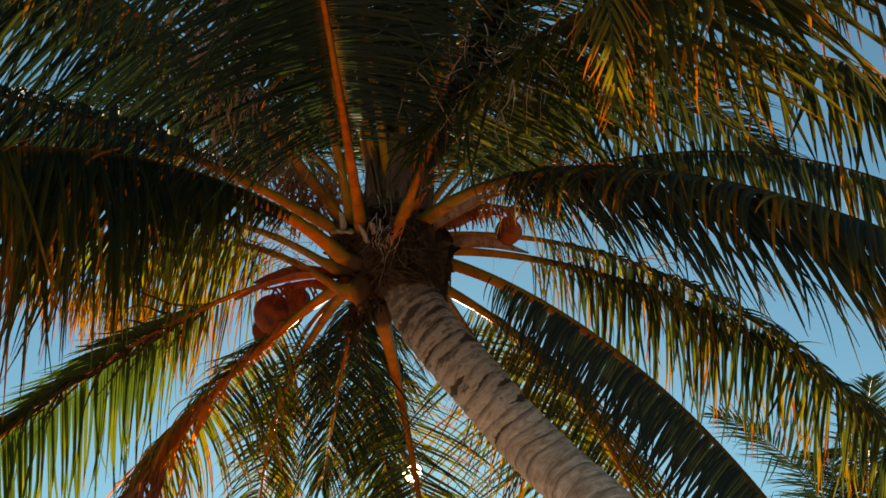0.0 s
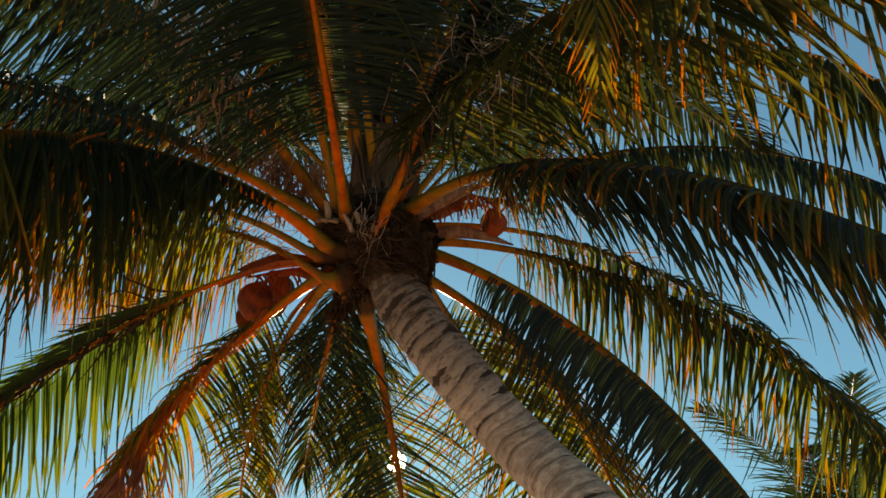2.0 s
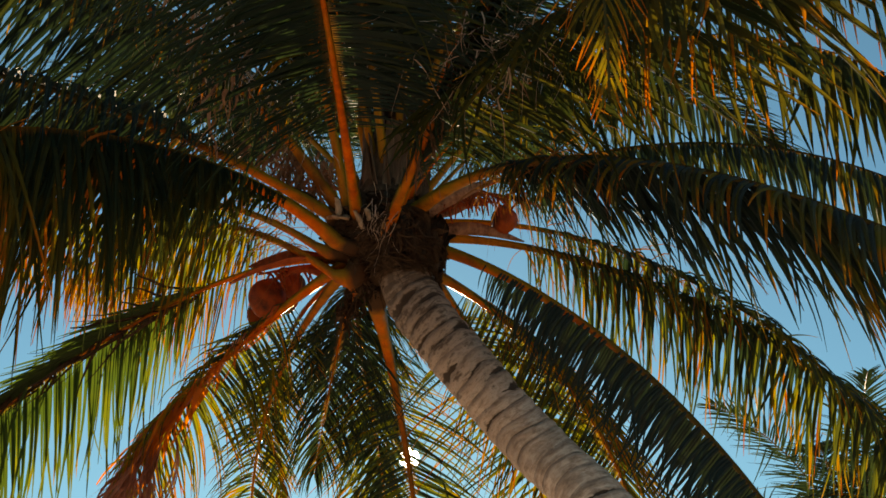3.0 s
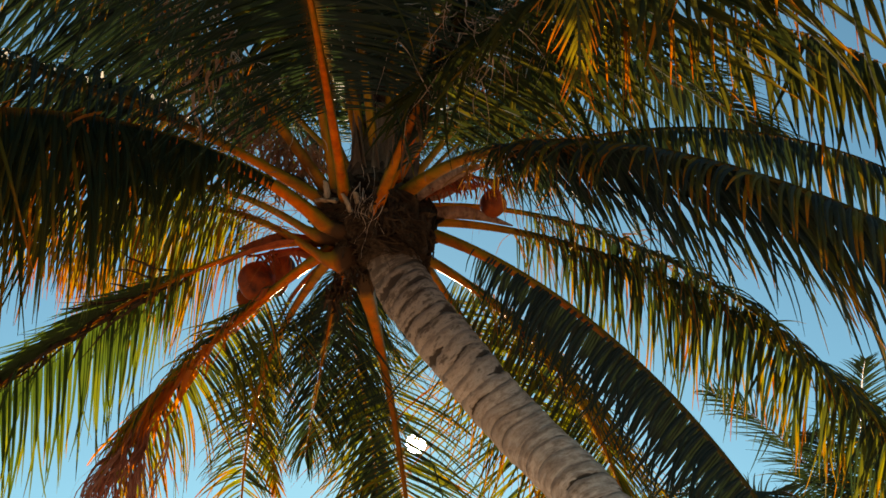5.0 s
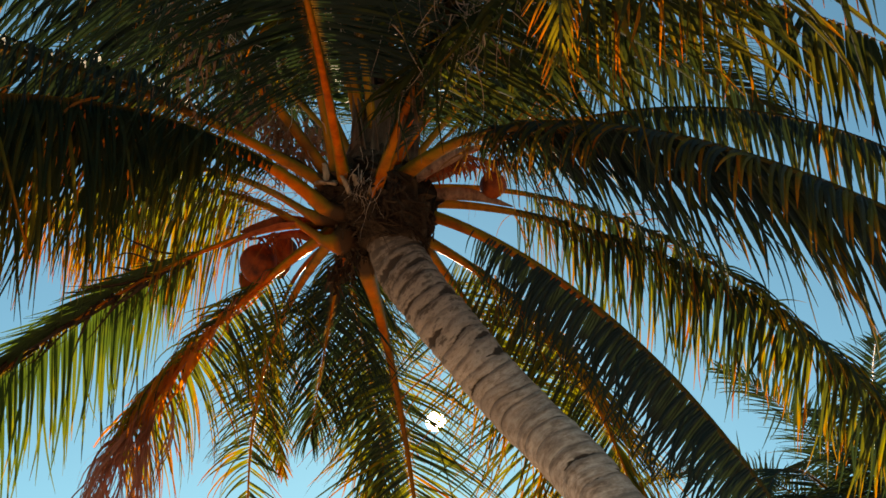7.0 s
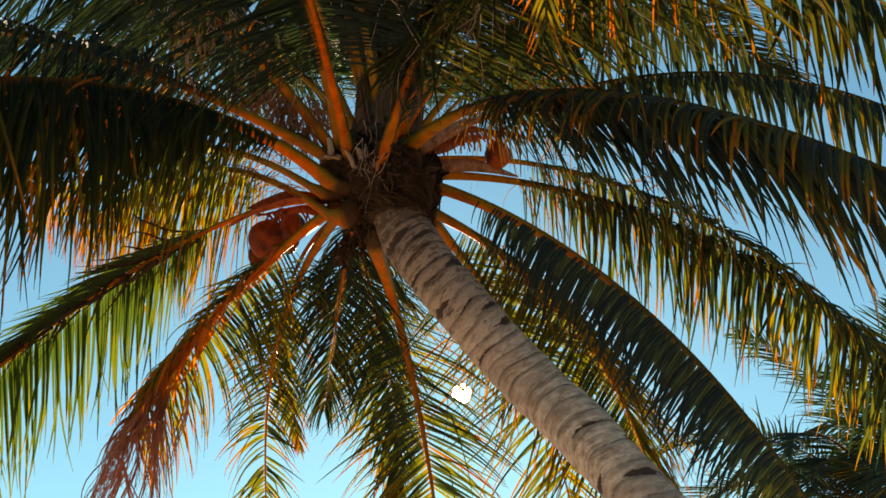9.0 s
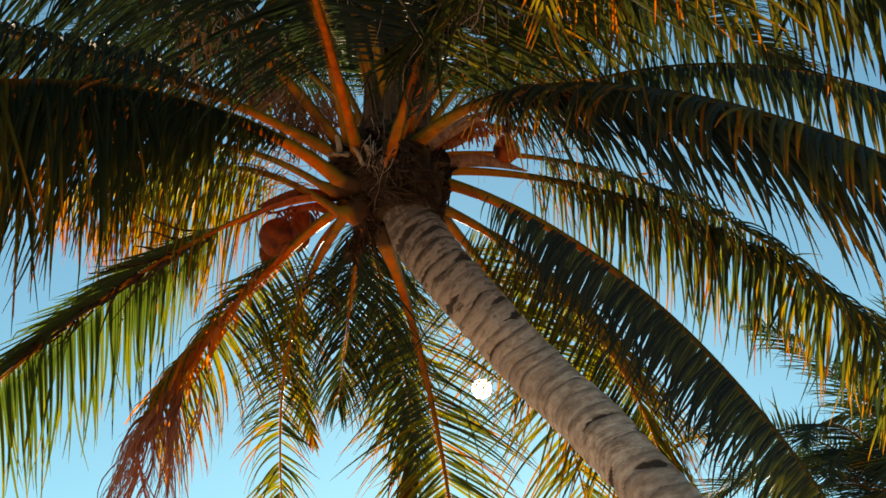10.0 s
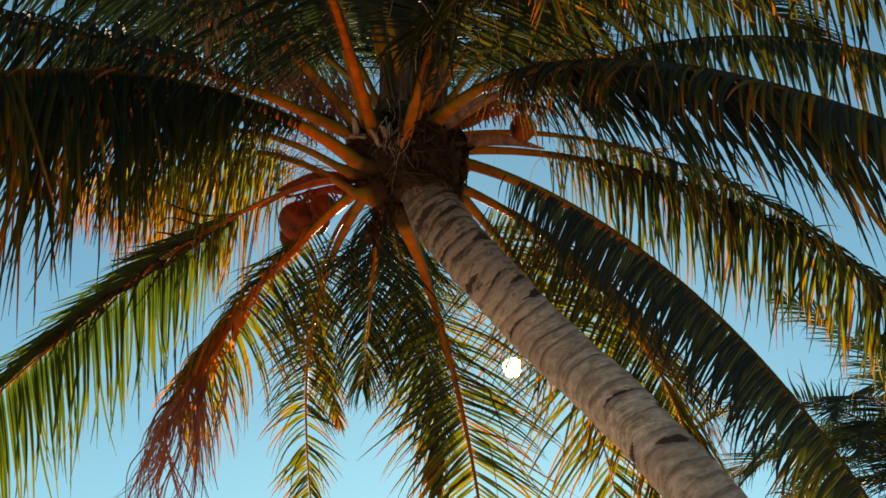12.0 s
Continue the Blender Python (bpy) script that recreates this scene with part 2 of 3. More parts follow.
def leaflet(rng, root, heading, across, length, width, hang, steps, dry, twist=0.0):
    """One folded leaflet that bends under its own weight: its verts, faces, and how far along each vert lies."""
    d, p = unit(heading), np.array(root, float)
    wind = rng.normal(0, 0.05, 3)
    step = length / steps
    verts, faces, along = [], [], []
    snap = rng.integers(2, steps) if rng.random() < 0.13 else -1
    for k in range(steps + 1):
        f = k / steps
        w = unit(across - d * (across @ d))
        n = np.cross(d, w)
        if twist:
            a = twist * f
            w, n = w * math.cos(a) + n * math.sin(a), n * math.cos(a) - w * math.sin(a)
        half = width * 0.5 * min(1.0, 0.5 + 3.5 * f) * (1 - f) ** 0.7 + 0.0008
        fold = half * 0.75
        verts += [p - w * half - n * fold, p + n * 0.0, p + w * half - n * fold]
        along += [f, f, f]
        if k < steps:
            a = 3 * k
            faces += [(a, a + 1, a + 4, a + 3), (a + 1, a + 2, a + 5, a + 4)]
        d = unit(d + np.array([0, 0, -1.0]) * hang * (0.35 + 1.1 * f) + wind * f)
        if k == snap:
            d = unit(d + np.array([0, 0, -1.6]) + rng.normal(0, 0.25, 3))
        p = p + d * step
    return verts, faces, along


def frond_line(foot, azimuth, rise, droop, bend, length, late=1.4, n=64):
    """The line of a frond's rachis and the level vector across it."""
    s = (np.arange(n) + 0.5) / n
    e, a = np.radians(rise - droop * s**late), np.radians(azimuth + bend * s**1.5)
    d = np.stack([np.cos(e) * np.sin(a), np.cos(e) * np.cos(a), np.sin(e)], -1)
    line = np.vstack([foot, np.array(foot) + np.cumsum(d * length / n, 0)])
    a = np.r_[a, a[-1]]
    return line, np.stack([np.cos(a), -np.sin(a), np.zeros(n + 1)], -1)


def frond(parent, seed, foot, azimuth, rise, droop, bend, length, late=1.4, leaf=0.70, hang=0.16, dry=0.15, lift=-0.15, spread=62,
          missing=0.04, bare=0.17, spacing=0.0150, width=0.020, jitter=1.0, sweep_in=34, limp=0.0, dry_end=0.10, skin="green", single=False, stalk=1.0, label="", end=1.0, vary=0.16, olive=0.0, heel=None, scorch=(1.0, 0.0), short=1.0, fresh=0.0):
    """One frond: petiole and rachis, with its leaflets under it."""
    rng = np.random.default_rng(seed)
    line, side = frond_line(foot, azimuth, rise, droop, bend, length, late)
    n = len(line)
    s = np.linspace(0, 1, n)
    wide = stalk * (0.006 + 0.040 * (1 - s) ** 2.0 + 0.014 * np.exp(-s * 17))
    deep = stalk * (0.006 + 0.024 * (1 - s) ** 1.8 + 0.006 * np.exp(-s * 15))
    tang = np.gradient(line, axis=0)
    tang /= np.linalg.norm(tang, axis=1)[:, None]
    up = np.cross(side, tang)
    body, across, w, h, a = line, side, wide, deep, s
    if heel is not None:
        # the stalk's clasping base, which runs into the crown's core
        inner = heel + np.array([0.35, 0.35, 0.0]) * (line[0] - heel) - np.array([0, 0, 0.02])
        body = np.vstack([inner, inner * 0.45 + line[0] * 0.55 - tang[0] * 0.01, line])
        across, w, h, a = np.vstack([side[:1], side[:1], side]), np.r_[wide[0] * 1.7, wide[0] * 1.25, wide], np.r_[deep[0] * 1.1, deep[0] * 1.05, deep], np.r_[-0.2, -0.1, s]
    verts, faces = sweep(body, across, w, h, CHANNEL)
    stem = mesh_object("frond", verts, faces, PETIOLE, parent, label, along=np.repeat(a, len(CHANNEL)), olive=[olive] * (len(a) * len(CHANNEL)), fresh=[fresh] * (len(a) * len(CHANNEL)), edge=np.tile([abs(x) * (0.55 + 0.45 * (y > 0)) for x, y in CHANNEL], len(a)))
    all_v, all_f, all_a, all_d = [], [], [], []
    count = int(length * (1 - bare) / spacing)
    def of(value, hand):
        return value[hand > 0] if isinstance(value, tuple) else value

    wave = rng.uniform(0, 100, 4)
    for k in range(count):
        for hand in (-1, 1):
            f = (k + 0.5 + rng.uniform(-0.3, 0.3)) / count
            if rng.random() < of(missing, hand) or f > end:
                continue
            u = (bare + (1 - bare) * f) * (n - 1)
            i, g = min(int(u), n - 2), u - int(u)
            p = line[i] * (1 - g) + line[i + 1] * g
            t, sd, uu = tang[i], side[i], up[i]
            angle = radians(of(spread, hand) + 14 * (1 - f) - sweep_in * f * f + jitter * (rng.normal(0, 3.5) + 9 * noise.noise((f * 11, hand * 3.0, wave[0]))))
            b = of(lift, hand) + jitter * (rng.normal(0, 0.07) + 0.22 * noise.noise((f * 9, hand * 3.0, wave[1])))
            sag = of(hang, hand) * max(0.3, 1 + jitter * (rng.normal(0, 0.15) + 0.5 * noise.noise((f * 8, hand * 3.0, wave[2])))) * (1 + limp * f)
            heading = t * math.cos(angle) + (sd * hand * math.cos(b) + uu * math.sin(b)) * math.sin(angle)
            size = of(leaf, hand) * (0.55 + 0.45 * math.sin(math.pi * min(1, 0.22 + f * 0.75))) * (1 - 0.55 * f**5) * rng.uniform(0.70, 1.10)
            size *= short + (1 - short) * min(1.0, f / 0.30)
            thin = 1.0
            if f < 0.12:
                size *= 0.45 + 4.6 * f
                thin = 0.35 + 5.4 * f
            root = p + sd * hand * wide[i] * 0.8 + uu * deep[i] * 0.3
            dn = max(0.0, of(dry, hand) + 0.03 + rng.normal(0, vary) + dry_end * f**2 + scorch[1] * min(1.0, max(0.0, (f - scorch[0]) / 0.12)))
            v, fc, al = leaflet(rng, root, heading, t, size, width * thin * rng.uniform(0.8, 1.1), sag, 7, dn, rng.normal(0, 0.5))
            if single:
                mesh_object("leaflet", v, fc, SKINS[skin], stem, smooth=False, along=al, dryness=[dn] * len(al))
                continue
            o = len(all_v)
            all_v += v
            all_f += [tuple(x + o for x in q) for q in fc]
            all_a += al
            all_d += [dn] * len(al)
    if all_v:
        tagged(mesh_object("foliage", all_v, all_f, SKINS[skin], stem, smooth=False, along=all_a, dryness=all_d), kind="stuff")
    return stem


# ---- ground, sun ----
def ground():
    bm = bmesh.new()
    rings = [0.0] + [1.5 * 1.32**k for k in range(29)]
    rows = []
    for r in rings[1:]:
        rows.append([bm.verts.new((r * math.cos(a), r * math.sin(a) + 3, 0.05 * noise.noise((r * math.cos(a) * 0.4, r * math.sin(a) * 0.4, 0)) * min(1, 40 / r)))
                     for a in np.linspace(0, 2 * math.pi, 64, endpoint=False)])
    mid = bm.verts.new((0, 3, 0))
    for i in range(64):
        bm.faces.new((mid, rows[0][i], rows[0][(i + 1) % 64]))
        for a, b in zip(rows, rows[1:]):
            bm.faces.new((a[i], b[i], b[(i + 1) % 64], a[(i + 1) % 64]))
    ob = part("ground", bm, SAND, None)
    return tagged(ob, "pale dry beach sand, gently uneven", "ground", kind="structure")


def sun_backdrop():
    way = Vector((-0.0240, 0.9390, 0.3431)).normalized()
    bm = bmesh.new()
    bmesh.ops.create_icosphere(bm, subdivisions=4, radius=24.0)
    ob = part("backdrop", bm, glow_material(), None)
    ob.location = way * 3200
    return tagged(ob, "blinding white low sun in a clear sky", "sun", kind="structure")


ground()
sun_backdrop()


# ---- the palm ----
def trunk(parent, points, radii, seed, n=1000, m=72):
    """A leaning ringed trunk with crescent leaf scars."""
    rng = np.random.default_rng(seed)
    line = spline(points, n)
    rad = np.interp(np.linspace(0, 1, n), np.linspace(0, 1, len(radii)), radii)
    length = np.r_[0, np.cumsum(np.linalg.norm(np.diff(line, axis=0), axis=1))]
    tang = np.gradient(line, axis=0)
    marks, at = [], 0.0
    while at < length[-1] + 0.1:
        at += rng.uniform(0.040, 0.070) + 0.012 * min(at, 2.0)
        scars = [(rng.uniform(0, 2 * math.pi), rng.uniform(0.3, 1.1), rng.uniform(0.006, 0.020 + 0.008 * min(at, 2.0))) for _ in range(rng.integers(0, 3))]
        marks.append((at, rng.uniform(0, 2 * math.pi), rng.uniform(0.004, 0.014), rng.uniform(0.4, 1.0), scars))
    verts, faces, ring, phase, grain = [], [], [], [], []
    for k in range(n):
        t = unit(tang[k])
        s = unit(np.cross(t, (0.2, 1, 0.1)))
        u = np.cross(s, t)
        close = [mark for mark in marks if abs(mark[0] - length[k]) < 0.13]
        for i in range(m):
            a = 2 * math.pi * i / m
            x = length[k] + 0.010 * math.sin(a * 2 + 7 * noise.noise((length[k] * 0.8, 0, 3))) + 0.014 * noise.noise((math.cos(a) * 1.3, math.sin(a) * 1.3, length[k] * 3.5))
            dent, dark, since = 0.0, 0.0, 1.0
            for at, b, tilt, deep, scars in close:
                y = x - at - tilt * math.cos(a - b)
                if y > 0:
                    since = min(since, y / 0.07)
                dent += deep * (0.0050 * max(0, 1 - abs(y) / 0.008) - 0.0040 * max(0, 1 - abs(y - 0.020) / 0.020))
                for c, reach, thick in scars:
                    gap = abs((a - c + math.pi) % (2 * math.pi) - math.pi) / reach
                    if gap < 1:
                        rag = thick * (1 - gap * gap) * (1 + 0.9 * noise.noise((a * 5, at * 9, 2))) * (1 + 0.6 * max(0, 0.8 - length[k]))
                        hole = max(0, 1 - abs(y + thick * 0.5) / (rag + 1e-4))
                        dent += 0.0045 * min(1, hole * 2)
                        dark = max(dark, min(1, hole * 2.0))
                broken = max(0.0, min(1.0, 0.6 + 1.6 * noise.noise((math.cos(a) * 1.8, math.sin(a) * 1.8, at * 13))))
                dark = max(dark, deep * (0.45 + 0.55 * broken) * max(0, 1 - abs(y) / (0.008 + 0.014 * max(0, 0.9 - length[k]))))
            lump = 0.006 * noise.noise((math.cos(a) * 1.6, math.sin(a) * 1.6, x * 6))
            r = rad[k] + lump - dent
            verts.append(line[k] + s * math.cos(a) * r + u * math.sin(a) * r)
            ring.append(min(1.0, dark))
            phase.append(since)
            grain.append((x * 46, math.cos(a) * 1.5, math.sin(a) * 1.5))
    for k in range(n - 1):
        for i in range(m):
            a, b = k * m + i, k * m + (i + 1) % m
            faces.append((a, b, b + m, a + m))
    faces.append(tuple(range(m))[::-1])
    faces.append(tuple(range((n - 1) * m, n * m)))
    # young fades out 1.5 m below the crown and drives the darkened upper bark
    return mesh_object("trunk", verts, faces, BARK, parent, "grey ringed trunk with dark crescent scars", ring=ring, phase=phase, grain=grain, young=[max(0.0, 1 - length[k // m] / 1.5) for k in range(n * m)])


palm = tagged(new("coconut_palm"), "leaning coconut palm with orange leaf stalks and drooping fronds", "palm tree")
TRUNK_LINE = [(-0.20, 4.70, 4.30), (-0.175, 4.67, 4.20), (-0.131, 4.644, 4.082), (-0.066, 4.635, 3.929), (0.12, 4.60, 3.66), (0.365, 4.558, 3.346), (0.712, 4.348, 2.875),
              (1.15, 4.22, 2.20), (1.50, 4.12, 1.40), (1.70, 4.06, 0.6), (1.78, 4.03, -0.1)]
trunk(palm, TRUNK_LINE, [0.112, 0.113, 0.113, 0.113, 0.112, 0.110, 0.108, 0.116, 0.130, 0.150, 0.21], 3)
HEART = np.array([-0.205, 4.69, 4.20])


def core(z):
    """Centre and half width of the crown's core at a height."""
    return (np.interp(z, [4.05, 4.15, 4.25, 4.40, 5.2], [-0.125, -0.175, -0.22, -0.225, -0.22]), np.interp(z, [4.05, 4.15, 4.25, 4.40, 5.2], [4.635, 4.66, 4.68, 4.70, 4.72]),
            np.interp(z, [4.05, 4.12, 4.18, 4.26, 4.36, 4.5, 4.75, 5.2], [0.116, 0.15, 0.20, 0.23, 0.21, 0.14, 0.085, 0.03]))




def sheath(parent):
    """The dark lump of old leaf bases and woven fibre below the fronds."""
    verts, faces, m = [], [], 64
    for k, z in enumerate(np.linspace(4.05, 5.2, 80)):
        x, y, size = core(z)
        for i in range(m):
            a = 2 * math.pi * i / m
            r = size * (1 + 0.16 * noise.noise((math.cos(a) * 2.2, math.sin(a) * 2.2, k * 0.10)) + 0.07 * noise.noise((math.cos(a) * 7, math.sin(a) * 7, k * 0.22)))
            verts.append((x + math.cos(a) * r, y + math.sin(a) * r, z + 0.03 * noise.noise((i * 0.3, k * 0.1, 5))))
    for k in range(79):
        for i in range(m):
            a, b = k * m + i, k * m + (i + 1) % m
            faces.append((a, b, b + m, a + m))
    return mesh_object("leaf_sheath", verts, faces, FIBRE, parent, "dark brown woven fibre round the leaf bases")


def ribbon(points, width, across, steps=10, curl=0.0):
    """A thin dry strip along a smooth line."""
    line = spline(points, steps)
    tang = np.gradient(line, axis=0)
    verts, faces = [], []
    for k, p in enumerate(line):
        t, f = unit(tang[k]), k / (steps - 1)
        w = unit(np.cross(t, across))
        n = np.cross(t, w)
        w = w * math.cos(curl * f) + n * math.sin(curl * f)
        half = width * 0.5 * (1 - 0.8 * f)
        verts += [p - w * half, p + np.cross(t, w) * half * 0.4, p + w * half]
        if k:
            a = 3 * k
            faces += [(a - 3, a - 2, a + 1, a), (a - 2, a - 1, a + 2, a + 1)]
    return verts, faces


def strands(parent, name, seed, count, roots, length, width, material, label=""):
    """Hanging dry strips and threads from a cloud of roots, one mesh. roots: (centre, spread) rows."""
    rng = np.random.default_rng(seed)
    verts, faces = [], []
    for k in range(count):
        centre, spread = roots[k % len(roots)]
        p = np.array(centre) + rng.normal(0, 1, 3) * np.array(spread)
        size = length * rng.uniform(0.35, 1.2)
        way = unit(rng.normal(0, 0.45, 3) + np.array([0, 0, -1.0]))
        points = [p]
        for _ in range(4):
            way = unit(way + rng.normal(0, 0.38, 3) + np.array([0, 0, -0.25]))
            points.append(points[-1] + way * size / 4)
        v, f = ribbon(points, width * rng.uniform(0.4, 1.3), rng.normal(0, 1, 3), 12, rng.normal(0, 2.0))
        o = len(verts)
        verts += v
        faces += [tuple(x + o for x in q) for q in f]
    return tagged(mesh_object(name, verts, faces, material, parent, label), kind="stuff")


def coconut(parent, place, radius, tip, seed, squat=1.12):
    """A husked nut: three blunt ridges, a pinched tip and a small calyx."""
    bm = bmesh.new()
    bmesh.ops.create_icosphere(bm, subdivisions=4, radius=1.0)
    for v in bm.verts:
        a = math.atan2(v.co.y, v.co.x)
        k = 1 + 0.05 * math.cos(3 * a + seed) * (1 - v.co.z**2) + 0.025 * noise.noise(v.co * 2.2 + Vector((seed, 0, 0)))
        pinch = 1 - 0.16 * max(0, v.co.z) ** 2
        v.co = Vector((v.co.x * k * pinch, v.co.y * k * pinch, v.co.z * squat * (1 + 0.06 * max(0, v.co.z) ** 4)))
    bmesh.ops.scale(bm, vec=(radius,) * 3, verts=bm.verts)
    turn = Vector(tip).to_track_quat("Z", "Y").to_matrix().to_4x4()
    bmesh.ops.transform(bm, matrix=Matrix.Translation(place) @ turn, verts=bm.verts)
    nut = part("coconut", bm, NUT, parent, "ripe orange coconut")
    cap = bmesh.new()
    for k in range(5):
        a = 2 * math.pi * k / 5
        rows = []
        for f in (0.0, 0.4, 0.75, 1.0):
            r = radius * (0.12 + 0.55 * f)
            z = -radius * squat * (1.03 - 0.32 * f * f) 
            h = radius * 0.34 * (1 - f**2) + 0.002
            c = Vector((math.cos(a) * r, math.sin(a) * r, z))
            w = Vector((-math.sin(a), math.cos(a), 0)) * h
            rows.append([cap.verts.new(c - w), cap.verts.new(c + w)])
        for p, q in zip(rows, rows[1:]):
            cap.faces.new((p[0], p[1], q[1], q[0]))
    bmesh.ops.transform(cap, matrix=Matrix.Translation(place) @ turn, verts=cap.verts)
    part("calyx", cap, SPATHE, nut, "dry brown calyx")
    return nut


def stalk(parent, name, points, wide, material, label="", thin=0.35, flat=1.0):
    line = spline(points, 26)
    s = np.linspace(1, thin, 26)
    verts, faces = sweep(line, [np.array([0.3, 0.2, 1.0])] * 26, wide * s, wide * s * flat, ROUND)
    return mesh_object(name, verts, faces, material, parent, label)


def flower_branch(parent, points, seed, spikes, length, label):
    """A spent flower stalk with short side spikes."""
    rng = np.random.default_rng(seed)
    stem = stalk(parent, "flower_stalk", points, 0.012, STALK, label)
    line = spline(points, 60)
    for k in range(spikes):
        p = line[int(14 + 44 * k / spikes)]
        way = unit(rng.normal(0, 0.6, 3) + np.array([0.25, 0, -0.5]))
        q = [p, p + way * length * 0.5, p + unit(way + np.array([0, 0, -0.35])) * length]
        verts, faces = sweep(spline(q, 6), [np.array([0.4, 1.0, 0.2])] * 6, np.linspace(0.0075, 0.003, 6), np.linspace(0.0075, 0.003, 6), ROUND[::2])
        mesh_object("flower_spike", verts, faces, STALK, stem)
    return stem


def spathe(parent, points, width, roll, label, name="spathe", material=SPATHE):
    """A dry boat-shaped sheath: a thick hollow blade, pointed at its end."""
    line = spline(points, 24)
    tang = np.gradient(line, axis=0)
    verts, faces, m = [], [], 9
    for k, p in enumerate(line):
        f, t = k / 23, unit(tang[k])
        side = unit(np.cross(t, (0, 0, 1)))
        up = np.cross(side, t)
        side, up = side * math.cos(roll) + up * math.sin(roll), up * math.cos(roll) - side * math.sin(roll)
        half = width * 0.5 * (0.35 + 0.65 * math.sin(math.pi * min(1, 0.2 + 0.75 * f))) * (1 - f**5) + 0.003
        for layer in (0.0, 0.006):
            for i in range(m):
                x = 2 * i / (m - 1) - 1
                verts.append(p + side * x * half + up * (half * 0.55 * x * x + layer + 0.006 * noise.noise((x * 3, f * 6, width * 50))))
    w = 2 * m
    for k in range(23):
        o = k * w
        for i in range(m - 1):
            faces += [(o + i, o + i + 1, o + i + 1 + w, o + i + w), (o + m + i + 1, o + m + i, o + m + i + w, o + m + i + 1 + w)]
        faces += [(o, o + w, o + w + m, o + m), (o + m - 1, o + 2 * m - 1, o + w + 2 * m - 1, o + w + m - 1)]
    return mesh_object(name, verts, faces, material, parent, label)


sheath(palm)
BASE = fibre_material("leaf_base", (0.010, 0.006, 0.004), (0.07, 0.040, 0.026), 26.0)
plates = np.random.default_rng(21)
for k in range(34):
    # old leaf bases that clasp the stem, torn at their tops
    a = k * 2.4 + plates.normal(0, 0.2)
    low, high = 4.07 + 0.005 * k, 4.24 + 0.006 * k + plates.uniform(-0.03, 0.05)
    points = []
    for z, out in ((low, 0.0), ((low + high) / 2, plates.uniform(0.005, 0.02)), (high, plates.uniform(0.01, 0.05))):
        x, y, r = core(z)
        points.append((x + (r + out) * math.sin(a), y + (r + out) * math.cos(a), z))
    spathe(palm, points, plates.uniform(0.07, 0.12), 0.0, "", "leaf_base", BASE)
wrap_v, wrap_f = [], []
for k in range(620):
    # fibres wound round the leaf bases
    a, z, turn = plates.uniform(0, 2 * math.pi), plates.uniform(4.05, 4.40), plates.uniform(0.4, 1.5)
    drop = plates.normal(0, 0.05)
    points = []
    for i in range(5):
        b, h = a + turn * (i / 4 - 0.5), z + drop * (i / 4 - 0.5) + plates.normal(0, 0.008)
        x, y, r = core(h)
        r += plates.uniform(0.0, 0.035)
        points.append((x + r * math.sin(b), y + r * math.cos(b), h))
    v, f = ribbon(points, plates.uniform(0.004, 0.016), (0, 0, 1), 9, plates.normal(0, 0.6))
    o = len(wrap_v)
    wrap_v += v
    wrap_f += [tuple(x + o for x in q) for q in f]
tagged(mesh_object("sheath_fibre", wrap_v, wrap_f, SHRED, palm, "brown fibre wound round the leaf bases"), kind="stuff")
heart = np.random.default_rng(77)
for k in range(7):
    a = -0.9 + 0.3 * k
    x, y = -0.19 + 0.11 * math.sin(a) + heart.normal(0, 0.01), 4.70 - 0.09 * math.cos(a)
    spathe(palm, [(x, y, 4.30), (x + 0.02 * math.sin(a), y - 0.03, 4.50), (x + 0.06 * math.sin(a), y - 0.04, 4.82), (x + 0.14 * math.sin(a), y - 0.03, 5.25 + heart.uniform(-0.15, 0.15))], heart.uniform(0.06, 0.09), math.pi, "brown striped sheath of a young frond", "young_sheath", STRIPED)
NEAR_FIBRE = [((-0.19, 4.62, 4.22), (0.08, 0.03, 0.06)), ((-0.2, 4.62, 4.40), (0.09, 0.05, 0.07)), ((-0.28, 4.72, 4.20), (0.05, 0.05, 0.05))]
strands(palm, "sheath_fibre", 5, 160, NEAR_FIBRE, 0.15, 0.020, FIBRE, "ragged dark fibre strips")

strands(palm, "dry_fibre", 17, 34, [((-0.251, 4.335, 4.234), (0.025, 0.03, 0.05)), ((-0.200, 4.340, 4.185), (0.03, 0.03, 0.04))], 0.15, 0.004, STRAND, "pale dry threads")
strands(palm, "sheath_fibre", 18, 70, [((-0.201, 4.362, 4.185), (0.04, 0.03, 0.03)), ((-0.143, 4.418, 4.232), (0.03, 0.03, 0.03))], 0.15, 0.018, SHRED, "ragged brown fibre strips")

# fruit on the shaded side, with its spent flower stalk
bunch = stalk(palm, "fruit_stalk", [(-0.471, 4.785, 4.164), (-0.582, 4.860, 4.231), (-0.683, 4.959, 4.254), (-0.737, 5.002, 4.234)], 0.020, STALK, "orange-brown fruit stalk")
coconut(bunch, (-0.753, 5.016, 4.164), 0.082, (-0.2, -0.2, -1), 1)
coconut(bunch, (-0.656, 5.095, 4.275), 0.058, (0.4, 0.1, -1), 2)
coconut(bunch, (-0.802, 5.138, 4.145), 0.052, (-0.5, 0.1, -1), 3)
coconut(bunch, (-0.692, 5.180, 4.241), 0.055, (0.1, 0.5, -1), 4)
spathe(palm, [(-0.433, 4.731, 4.204), (-0.573, 4.784, 4.226), (-0.752, 4.853, 4.216), (-0.902, 4.914, 4.179)], 0.075, 0.6, "split red-brown dry spathe", "spathe", STALK)
